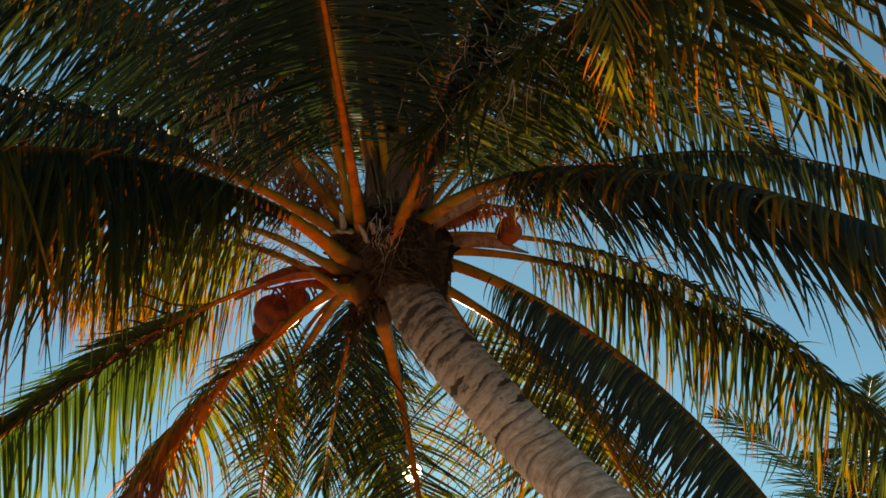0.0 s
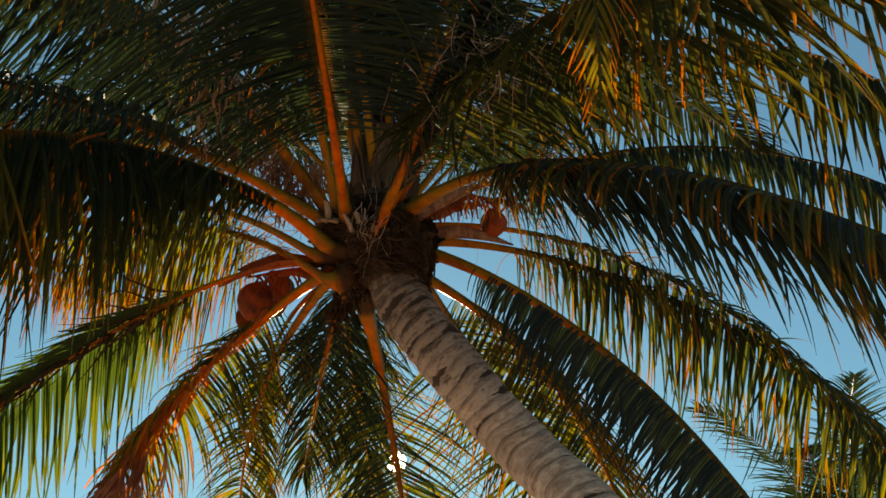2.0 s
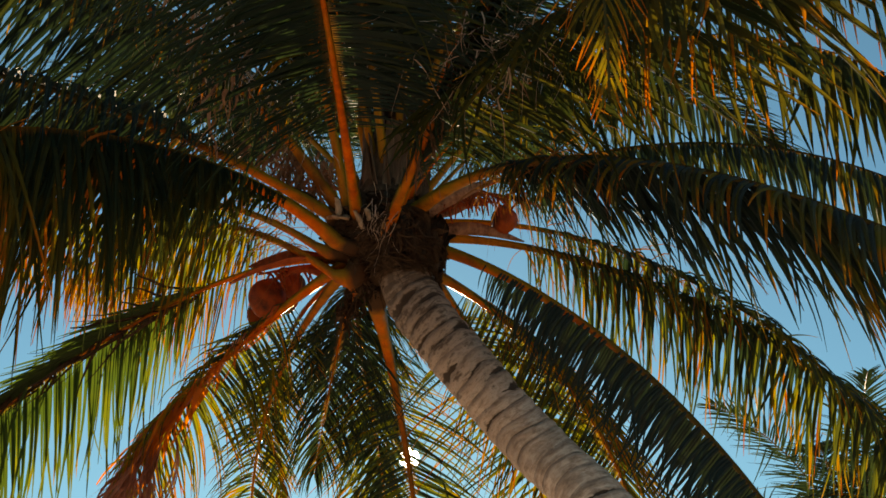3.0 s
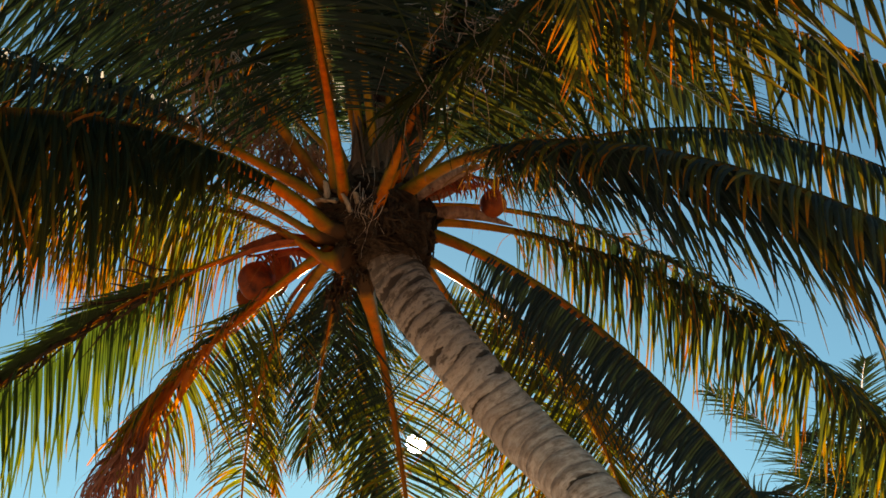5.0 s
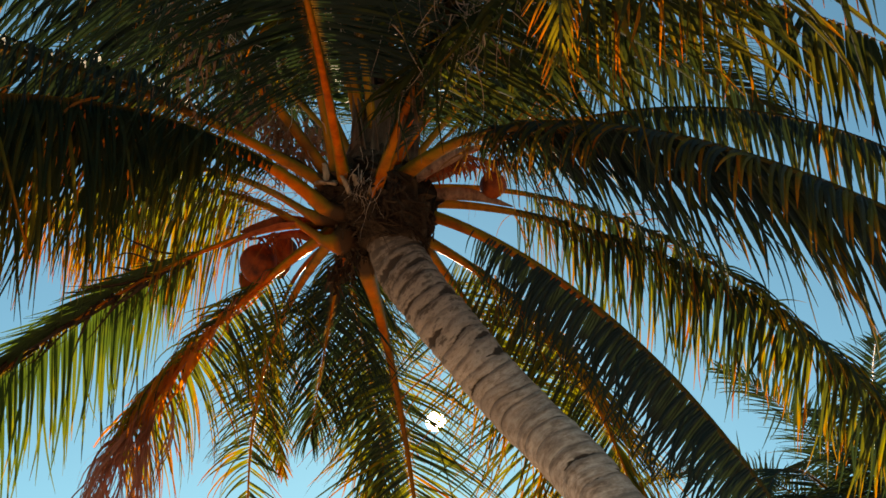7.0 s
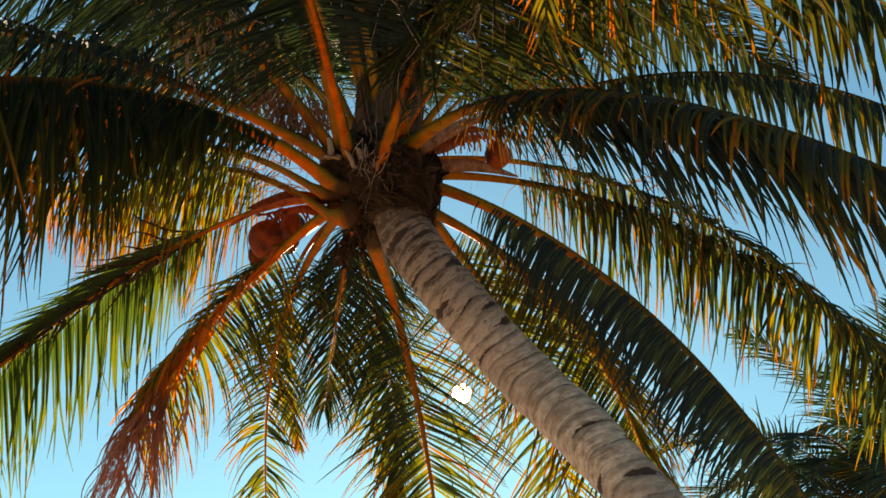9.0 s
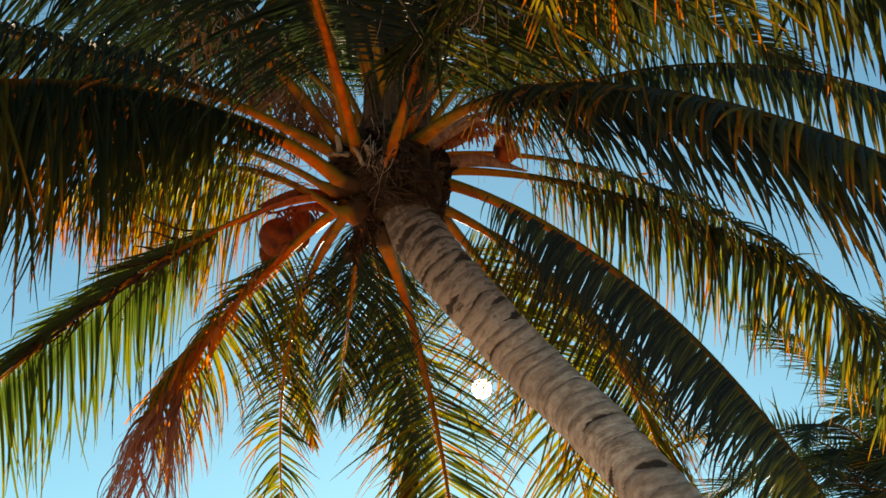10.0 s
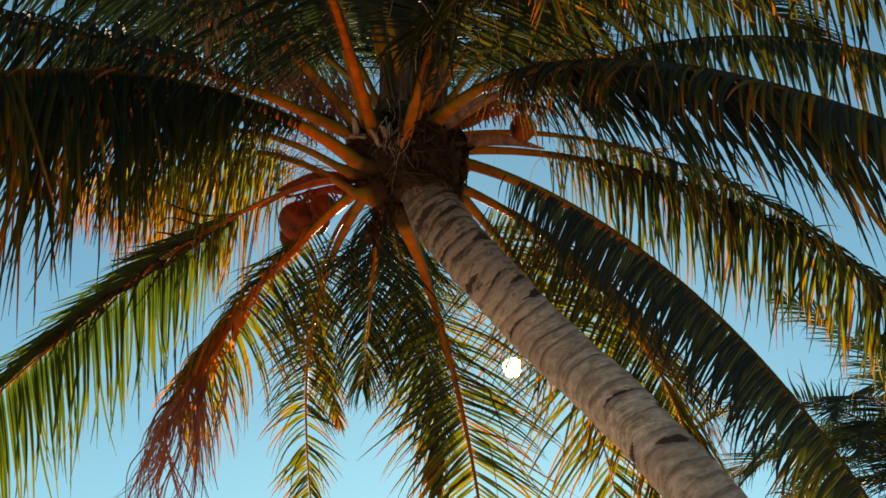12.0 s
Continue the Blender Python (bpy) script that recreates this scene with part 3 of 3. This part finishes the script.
spathe(palm, [(-0.515, 4.798, 4.245), (-0.632, 4.840, 4.267), (-0.750, 4.894, 4.266), (-0.828, 4.916, 4.265)], 0.06, 1.4, "split red-brown dry spathe", "spathe", STALK)
flower_branch(palm, [(-0.478, 4.812, 4.220), (-0.614, 4.900, 4.261), (-0.796, 4.957, 4.251)], 11, 16, 0.10, "spent red-brown flower stalk")
small = stalk(palm, "fruit_stalk", [(-0.027, 4.626, 4.378), (0.104, 4.608, 4.419), (0.223, 4.622, 4.440), (0.274, 4.640, 4.430)], 0.010, STALK)
coconut(small, (0.277, 4.658, 4.374), 0.058, (0.1, 0.1, -1), 6, 1.0)
spathe(palm, [(-0.049, 4.642, 4.304), (0.106, 4.638, 4.318), (0.225, 4.663, 4.320), (0.365, 4.702, 4.295)], 0.050, 1.1, "pinkish brown dry spathe")
spathe(palm, [(-0.116, 4.558, 4.289), (0.001, 4.476, 4.342), (0.106, 4.412, 4.361), (0.238, 4.349, 4.380)], 0.060, 0.9, "pinkish brown dry spathe")
spathe(palm, [(-0.051, 4.631, 4.369), (0.044, 4.621, 4.392), (0.128, 4.606, 4.424), (0.200, 4.611, 4.417)], 0.052, 0.7, "pinkish brown dry spathe")
flower_branch(palm, [(-0.072, 4.585, 4.347), (0.057, 4.526, 4.401), (0.187, 4.519, 4.419), (0.383, 4.553, 4.406)], 12, 44, 0.10, "spent red flower stalk")
spathe(palm, [(-0.414, 4.584, 4.313), (-0.536, 4.570, 4.377), (-0.646, 4.490, 4.395), (-0.756, 4.418, 4.419)], 0.075, 0.3, "brown netted sheath under a leaf stalk", "leaf_base", SHRED)
strands(palm, "sheath_fibre", 16, 300, [((-0.612, 4.558, 4.589), (0.07, 0.05, 0.05)), ((-0.522, 4.568, 4.510), (0.05, 0.05, 0.05)), ((-0.721, 4.535, 4.629), (0.08, 0.05, 0.05)), ((-0.66, 4.60, 4.50), (0.07, 0.05, 0.04)), ((-0.85, 4.52, 4.66), (0.08, 0.05, 0.05))], 0.20, 0.016, TATTER, "torn brown netting between the stalks")
strands(palm, "calyx_clump", 7, 120, [((-0.371, 4.970, 4.139), (0.03, 0.03, 0.05)), ((-0.293, 4.704, 4.111), (0.04, 0.03, 0.03))], 0.10, 0.022, FIBRE, "dark shrivelled flower remains")
for foot, top, size in (((-0.417, 4.472, 4.268), (-0.426, 4.453, 4.346), 0.036), ((-0.311, 4.437, 4.188), (-0.345, 4.410, 4.259), 0.034), ((-0.362, 4.461, 4.247), (-0.457, 4.476, 4.259), 0.026), ((-0.284, 4.421, 4.219), (-0.298, 4.398, 4.263), 0.022)):
    foot, top = np.array(foot), np.array(top)
    spathe(palm, [foot, foot * 0.6 + top * 0.4, top * 0.8 + foot * 0.2, top], size * 1.25, 0.4 + 12 * size, "pale torn leaf-stalk stub", "petiole_stub", STUB)

# foot, azimuth, rise, droop, bend, length, where the droop sets in, looks
FRONDS = [
    ((-0.335, 4.448, 4.274), 182.4, 6.5, 52.4, -7.4, 3.3, 1.32, dict(hang=0.1, leaf=0.85, lift=(-0.2, -0.6), dry=(-0.05, -0.12), bare=0.16, stalk=0.5, spacing=0.014)),
    ((-0.383, 4.517, 4.355), 207.9, 63.8, 50.7, -1.3, 3.2, 1.39, dict(hang=0.5, dry=0.14, missing=0.1, bare=0.13, lift=-0.7, stalk=0.45, leaf=0.75, fresh=0.5, skin='aged', width=0.026, spacing=0.02, jitter=1.4)),
    ((-0.436, 4.559, 4.38), 222.5, 35.8, 96.1, 6.3, 3.3, 1.14, dict(hang=(0.55, 0.12), lift=(-0.7, -0.5), dry=(0.22, -0.12), stalk=0.55, spacing=0.016, spread=70, leaf=(0.5, 0.85), bare=0.1, width=0.024, missing=(0.2, 0.04), fresh=0.4, skin='dark')),
    ((-0.416, 4.504, 4.164), 228, 29, 87.6, 2.6, 3.3, 0.6, dict(hang=0.24, dry=-0.03, lift=(-1.15, -0.5), bare=0.085, spacing=0.0068, leaf=0.95, stalk=0.68, scorch=(0.29, 0.36), width=0.02, missing=0.06, jitter=2.2, vary=0.12, short=0.25, skin='aged')),
    ((-0.463, 4.579, 4.342), 234.9, 13.1, 60.6, -2.2, 3.2, 1.24, dict(olive=1.0, hang=(0.4, 0.2), dry=-0.08, lift=(-0.1, -0.6), stalk=0.6, spacing=0.014, leaf=(0.55, 0.75), bare=0.14, fresh=0.4, skin='dark')),
    ((-0.455, 4.609, 4.177), 305.5, 39.9, 56.1, 2.8, 2.4, 1.33, dict(hang=0.3, dry=0.36, dry_end=0.3, lift=-1.4, leaf=0.8, bare=0.24, spread=86, sweep_in=-12, spacing=0.026, width=0.021, jitter=0.6, stalk=0.8)),
    ((-0.373, 4.621, 4.05), 308.3, 41.4, 52.3, 9.6, 2.4, 1.29, dict(hang=0.3, dry=0.36, dry_end=0.35, lift=-1.4, leaf=0.8, bare=0.26, spread=86, sweep_in=-12, spacing=0.026, width=0.021, jitter=0.6, stalk=0.95)),
    ((-0.466, 4.713, 4.194), 301.4, 22.8, 85.4, -42.9, 3.3, 0.6, dict(hang=(0.03, 0.07), lift=(0.1, -1.3), dry=(-0.12, 0.1), vary=0.05, single=True, spacing=0.0145, spread=(12, 52), sweep_in=0, stalk=0.42, jitter=0.22, width=0.023, bare=0.2, leaf=(0.42, 0.7), dry_end=0.0, skin='fresh')),
    ((-0.389, 4.679, 4.155), 318.4, -3.9, 53.6, -5.4, 2.6, 1.27, dict(label='half-withered frond ending in a limp brown plume', hang=(0.3, 0.2), lift=(-0.3, -0.6), dry=0.2, dry_end=0.9, limp=1.0, end=0.62, missing=(0.25, 0.05), leaf=(0.28, 0.52), stalk=0.6, bare=0.15, spacing=0.012, jitter=1.8, width=0.017)),
    ((-0.404, 4.786, 4.166), 335.4, 0, 66.7, 34.8, 3.1, 1.36, dict(hang=0.18, dry=0.18, bare=0.14, leaf=(0.34, 0.28), spread=58, stalk=0.5, spacing=0.015, dry_end=0.3, width=0.017, missing=0.3, fresh=0.5, jitter=2.0)),
    ((-0.297, 4.848, 4.16), 348.9, 29.5, 138, 43.2, 2.8, 1.64, dict(hang=0.2, dry=0.05, lift=-0.6, bare=0.14, spacing=0.009, stalk=0.4, leaf=0.55, width=0.018, jitter=2.0, dry_end=0.35, fresh=0.6, olive=0.5)),
    ((-0.265, 4.944, 4.086), 4.5, 3.5, 117.1, 19.1, 3.1, 1.2, dict(hang=0.1, dry=0.22, bare=0.17, missing=(0.1, 0.25), stalk=0.7, spacing=0.0145, dry_end=0.25, spread=58, width=0.018, leaf=0.62, olive=0.55, fresh=0.3)),
    ((-0.009, 4.851, 4.166), 22, -3.4, 60.1, -9.2, 2.8, 1.44, dict(hang=0.12, dry=0.25, bare=0.1, missing=(0.6, 0.3), stalk=0.5, fresh=0.5)),
    ((-0.023, 4.742, 4.158), 41.7, 0.6, 93.8, -10.6, 2.6, 1.34, dict(hang=0.16, dry=0.26, lift=-0.7, bare=0.09, stalk=0.55, spacing=0.011, width=0.018, fresh=0.35, leaf=0.75)),
    ((-0.073, 4.686, 4.262), 93.4, -12.2, 65.3, -8.8, 3.3, 0.6, dict(olive=1.0, hang=(0.01, 0.3), lift=(-0.5, -1.35), dry=-0.12, spread=(80, 84), sweep_in=10, stalk=0.75, spacing=0.0125, width=0.021, missing=(0.01, 0.5), leaf=(0.47, 0.4), jitter=0.16, bare=0.09, dry_end=0.2, vary=0.08, fresh=0.2, scorch=(0.45, 0.3), skin='dark')),
    ((-0.076, 4.718, 4.308), 83, 9.6, 69.6, 4.2, 3.2, 0.73, dict(olive=1.0, bare=0.14, hang=(0.12, 0.42), dry=0.13, lift=(-0.8, -0.2), leaf=(0.5, 0.38), width=0.018, stalk=0.55, missing=0.15, spacing=0.013, jitter=1.5, fresh=0.75, dry_end=0.25, vary=0.16)),
    ((-0.055, 4.731, 4.392), 90.6, 7.7, 88.8, -7, 3.4, 0.81, dict(olive=1.0, bare=0.14, hang=(0.12, 0.42), dry=0.1, lift=(-0.8, -0.2), leaf=(0.46, 0.36), width=0.018, stalk=0.4, missing=0.15, spacing=0.014, jitter=1.5, fresh=0.75, dry_end=0.25, vary=0.16)),
    ((-0.15, 4.601, 4.313), 153.1, 2.1, 50.3, -50.1, 3.3, 0.6, dict(olive=1.0, hang=(0.08, 0.55), dry=(-0.06, 0.1), lift=(-1.1, -0.3), leaf=(0.58, 0.3), spacing=0.0085, width=0.019, bare=0.22, stalk=0.78, jitter=1.8, missing=(0.05, 0.5), spread=(30, 70), fresh=0.5, vary=0.13, dry_end=0.5, sweep_in=10, skin='dark')),
    ((-0.104, 4.714, 4.423), 118.4, 11.4, 99.5, -16.4, 3.4, 1.37, dict(olive=1.0, hang=0.16, dry=0.02, lift=-0.9, leaf=0.36, stalk=0.3, bare=0.2, dry_end=0.4, spacing=0.018, skin='dark')),
    ((-0.194, 4.56, 4.281), 168.8, 15.2, 50.9, -50.3, 3.3, 0.6, dict(olive=1.0, vary=0.1, hang=0.05, dry=0.03, dry_end=0.2, end=0.95, lift=(-0.5, -0.9), bare=0.18, stalk=0.18, spread=50, leaf=0.7, width=0.034, spacing=0.034, missing=0.08, skin='aged')),
    ((-0.225, 4.506, 4.168), 163.9, 12.4, 40.3, -5.2, 3.2, 1.39, dict(olive=1.0, hang=0.1, dry=-0.02, lift=-1.0, bare=0.1, stalk=0.55, fresh=0.2, spread=4, sweep_in=-10, width=0.014, spacing=0.012, leaf=0.6, jitter=0.8, vary=0.12)),
    ((-0.158, 4.646, 4.334), 166.4, 24.5, 121.7, 5.4, 3.4, 1.46, dict(olive=1.0, hang=0.03, dry=0.18, dry_end=0.22, vary=0.06, lift=-0.3, bare=0.35, leaf=0.4, stalk=0.5, spread=34, sweep_in=16, width=0.008, spacing=0.034, jitter=0.3, single=False, skin='aged')),
    ((-0.175, 4.557, 4.287), 166.7, 5.8, 17.2, -79.2, 3.6, 0.6, dict(olive=1.0, hang=0.6, dry=0.13, lift=-1.5, bare=0.4, leaf=0.6, stalk=0.18, spacing=0.022, width=0.017, spread=88, sweep_in=0, jitter=1.0, dry_end=0.15, skin='aged', missing=0.15)),
    ((-0.15, 4.595, 4.324), 121.5, 81.6, 160.7, 0.7, 3.4, 0.6, dict(olive=1.0, hang=0.1, dry=0.03, lift=(-1.2, -0.9), bare=0.1, leaf=(0.62, 0.62), stalk=0.18, spread=58, missing=0.1, width=0.03, spacing=0.03, dry_end=0.2, jitter=1.4, skin='aged', vary=0.12)),
    ((-0.255, 4.682, 4.5), 205, 62, 70, 4, 3, 1.4, dict(hang=0.12, dry=-0.12, bare=0.12, stalk=0.45, olive=1.0, fresh=0.9)),
    ((-0.116, 4.7, 4.5), 140, 63, 80, -4, 3, 1.4, dict(hang=0.14, dry=-0.12, bare=0.14, stalk=0.45, olive=1.0, fresh=0.9)),
    ((-0.326, 4.766, 4.53), 255, 66, 80, 5, 3, 1.4, dict(hang=0.14, dry=-0.12, bare=0.14, stalk=0.45, olive=1.0, fresh=0.9)),
    ((-0.189, 4.67, 4.53), 175, 72, 75, 0, 2.9, 1.4, dict(hang=0.12, dry=-0.12, bare=0.12, stalk=0.45, olive=1.0, fresh=0.9)),
    ((-0.156, 4.922, 4.56), 20, 62, 75, 5, 3, 1.4, dict(hang=0.12, dry=-0.12, bare=0.14, stalk=0.45, olive=1.0, fresh=0.9)),
    ((-0.255, 4.918, 4.56), 335, 66, 75, -5, 3, 1.4, dict(hang=0.12, dry=-0.12, bare=0.14, stalk=0.45, olive=1.0, fresh=0.9)),
    ((-0.313, 4.865, 4.54), 300, 58, 80, 4, 3, 1.4, dict(hang=0.12, dry=-0.12, bare=0.14, stalk=0.45, olive=1.0, fresh=0.9)),
    ((-0.087, 4.865, 4.54), 60, 58, 80, -4, 3, 1.4, dict(hang=0.12, dry=-0.12, bare=0.14, stalk=0.45, olive=1.0, fresh=0.9)),
    ((-0.2, 4.93, 4.58), 0, 78, 60, 5, 2.8, 1.4, dict(hang=0.1, dry=-0.12, bare=0.12, stalk=0.45, olive=1.0, fresh=0.9)),
    ((-0.3, 4.716, 4.58), 230, 76, 60, 5, 2.8, 1.4, dict(hang=0.1, dry=-0.12, bare=0.12, stalk=0.45, olive=1.0, fresh=0.9)),
    ((-0.33, 4.789, 4.56), 265, 50, 70, 4, 3.1, 1.4, dict(hang=0.12, dry=-0.12, bare=0.14, stalk=0.45, olive=1.0, fresh=0.9)),
    ((-0.072, 4.777, 4.56), 100, 55, 75, 4, 3.1, 1.4, dict(hang=0.12, dry=-0.12, bare=0.14, stalk=0.45, olive=1.0, fresh=0.9)),
    ((-0.156, 4.678, 4.52), 160, 48, 75, 4, 3, 1.4, dict(hang=0.12, dry=-0.12, bare=0.14, stalk=0.45, olive=1.0, fresh=0.9)),
    ((-0.223, 4.672, 4.52), 190, 45, 70, -4, 3, 1.4, dict(hang=0.12, dry=-0.12, bare=0.14, stalk=0.45, olive=1.0, fresh=0.9)),
    ((-0.355, 4.889, 4.186), 349.8, 6.4, 60, -3.4, 1.4, 1.33, dict(hang=0.22, dry=-0.08, lift=-0.5, bare=0.2, stalk=0.4, spacing=0.013, leaf=0.5, width=0.017, jitter=1.8, label='arching green frond on an orange stalk')),
    ((-0.404, 4.833, 4.183), 331.7, 12.1, 54, 42, 1.95, 0.99, dict(hang=0.1, dry=0.22, dry_end=0.25, lift=-0.2, bare=0.45, stalk=0.35, spacing=0.022, leaf=0.28, spread=32, sweep_in=12, width=0.022, label='arching green frond on an orange stalk')),
]
for k, (*shape, looks) in enumerate(FRONDS):
    looks.setdefault("label", "withered frond with brown leaflets" if looks.get("dry_end", 0) > 0.55 else "arching green frond on an orange stalk" if k < 24 else "upright young green frond")
    frond(palm, 100 + k, *shape, heel=HEART, **looks)

# the withered outer end of one frond hangs in a limp plume
plume = frond_line(*FRONDS[8][:7])[0]


def limp_leaves(seed, count, line, first, last, length, width, splay, sag, material, name, label, waver=0.13, clump=1):
    """Dry ribbons that leave a rachis along its own line and sink under their weight, one mesh."""
    rng = np.random.default_rng(seed)
    verts, faces = [], []
    for k in range(count):
        # leaflets of one clump cling to one path
        path = np.random.default_rng(seed * 1000 + k // clump)
        i = int(path.integers(first, last))
        p, way = line[i] + path.normal(0, 0.018, 3), unit(unit(line[i + 1] - line[i]) + path.normal(0, splay, 3))
        size, points, stray = length * path.uniform(0.5, 1.15), [p], rng.normal(0, 0.012, 3)
        for j in range(5):
            way = unit(way + path.normal(0, waver, 3) + np.array([0, 0, -sag]))
            points.append(points[-1] + way * size * rng.uniform(0.92, 1.06) / 5 + (stray * math.sin(j * 0.9) if clump > 1 else 0.0))
        v, f = ribbon(points, width * rng.uniform(0.5, 1.3), rng.normal(0, 1, 3), 14, rng.normal(0, 1.4))
        o = len(verts)
        verts += v
        faces += [tuple(x + o for x in q) for q in f]
    return tagged(mesh_object(name, verts, faces, material, palm, label), kind="stuff")


limp_leaves(31, 200, plume, 30, 45, 0.72, 0.013, 0.11, 0.40, WITHERED, "dead_leaflet", "limp red-brown dead leaflets", 0.24, 6)
limp_leaves(32, 24, plume, 14, 42, 0.30, 0.024, 0.10, 0.03, WITHERED, "dead_leaflet", "brown shreds lying along the stalk")
limp_leaves(37, 70, plume, 12, 40, 0.26, 0.020, 0.15, 0.06, LEAF_SCORCHED, "dead_leaflet", "orange-brown shreds lying along the stalk")
limp_leaves(38, 40, plume, 27, 37, 0.32, 0.026, 0.22, 0.30, LEAF_SCORCHED, "dead_leaflet", "bright orange dry leaflets below the stalk")
limp_leaves(33, 70, frond_line(*FRONDS[7][:7])[0], 14, 34, 0.32, 0.022, 0.30, 0.05, SHRED, "dead_leaflet", "dark brown shreds on the stalk")
for k, seed, first, last, count in ((5, 41, 9, 22, 46), (6, 42, 9, 22, 46), (4, 45, 8, 16, 40), (12, 43, 7, 20, 36), (13, 44, 7, 18, 40), (15, 46, 9, 24, 80), (16, 47, 9, 24, 60), (17, 48, 13, 26, 90)):
    limp_leaves(seed, count, frond_line(*FRONDS[k][:7])[0], first, last, 0.36, 0.007, 0.75, 0.42, LEAF, "thin_leaflet", "thin dark leaflets near the foot of the frond")
limp_leaves(49, 30, frond_line(*FRONDS[3][:7])[0], 16, 28, 0.60, 0.015, 0.25, 0.8, LEAF_SCORCHED, "dead_leaflet", "bright orange dry leaflets at the end of the frond")
TORN = [((-0.80, 3.12, 4.27), (0.05, 0.08, 0.05)), ((-0.72, 3.20, 4.24), (0.06, 0.08, 0.08)), ((-0.70, 3.35, 4.12), (0.06, 0.08, 0.08)), ((0.13, 3.05, 4.10), (0.05, 0.06, 0.06)), ((0.17, 3.15, 4.02), (0.05, 0.06, 0.06))]
strands(palm, "dead_leaflet", 34, 60, TORN[:3], 0.17, 0.014, TATTER, "tattered brown leaf ends")
strands(palm, "dry_fibre", 36, 80, TORN, 0.17, 0.0045, STRAND, "pale dry threads")
limp_leaves(35, 30, frond_line(*FRONDS[19][:7])[0], 10, 26, 0.34, 0.016, 0.5, 0.45, TATTER, "dead_leaflet", "brown dead leaflets hanging in tatters")

# dry threads caught in the fronds
caught = []
for k, spots in ((1, (12, 18)), (2, (10, 13, 16, 20)), (19, (24, 30)), (20, (24,)), (21, (30, 40))):
    line = frond_line(*FRONDS[k][:7])[0]
    caught += [(tuple(line[i]), (0.12, 0.10, 0.05)) for i in spots]
strands(palm, "dry_fibre", 9, 300, caught, 0.28, 0.005, STRAND, "pale dry threads")

# ---- a second palm farther off ----
far_palm = tagged(new("coconut_palm"), "green coconut palm farther off behind the leaning one", "palm tree")
FAR = (4.03, 11.64, 4.58)
trunk(far_palm, [(4.03, 11.64, 4.70), (4.15, 11.68, 3.6), (4.4, 11.7, 2.0), (4.5, 11.7, 0.5), (4.5, 11.7, -0.1)], [0.10, 0.105, 0.12, 0.13, 0.2], 8, 160, 20)
# azimuth, rise, droop, bend, length, where the droop sets in
FAR_FRONDS = [(226, 35.3, 87, -14, 2.4, 1.66), (223, 28.9, 85, -13, 2.2, 1.53), (212, 49, 73, -12, 2.4, 1.44), (238, 18, 80, -8, 2.3, 1.4), (200, 25, 85, 5, 2.4, 1.4), (250, 30, 90, 6, 2.5, 1.4),
              (265, 48, 85, -6, 2.6, 1.4), (185, 45, 80, 0, 2.6, 1.4), (230, 5, 60, 4, 2.2, 1.4), (215, 8, 70, -4, 2.2, 1.4), (275, 12, 75, 6, 2.4, 1.4), (300, 40, 85, 0, 2.7, 1.4), (335, 50, 80, 5, 2.7, 1.4),
              (20, 40, 85, -5, 2.7, 1.4), (60, 48, 80, 4, 2.7, 1.4), (105, 35, 85, 0, 2.7, 1.4), (150, 42, 80, -6, 2.6, 1.4), (245, 70, 60, 5, 2.4, 1.4), (195, 68, 65, -5, 2.4, 1.4), (90, 72, 60, 0, 2.4, 1.4)]
for k, (azimuth, *shape) in enumerate(FAR_FRONDS):
    frond(far_palm, 300 + k, (FAR[0] + 0.05 * math.sin(radians(azimuth)), FAR[1] + 0.05 * math.cos(radians(azimuth)), FAR[2]), azimuth, *shape, hang=0.05, lift=0.15, dry=-0.12, spacing=0.026, leaf=0.62, width=0.024, olive=1.0, stalk=0.6, jitter=0.8, label="arching dark green frond")
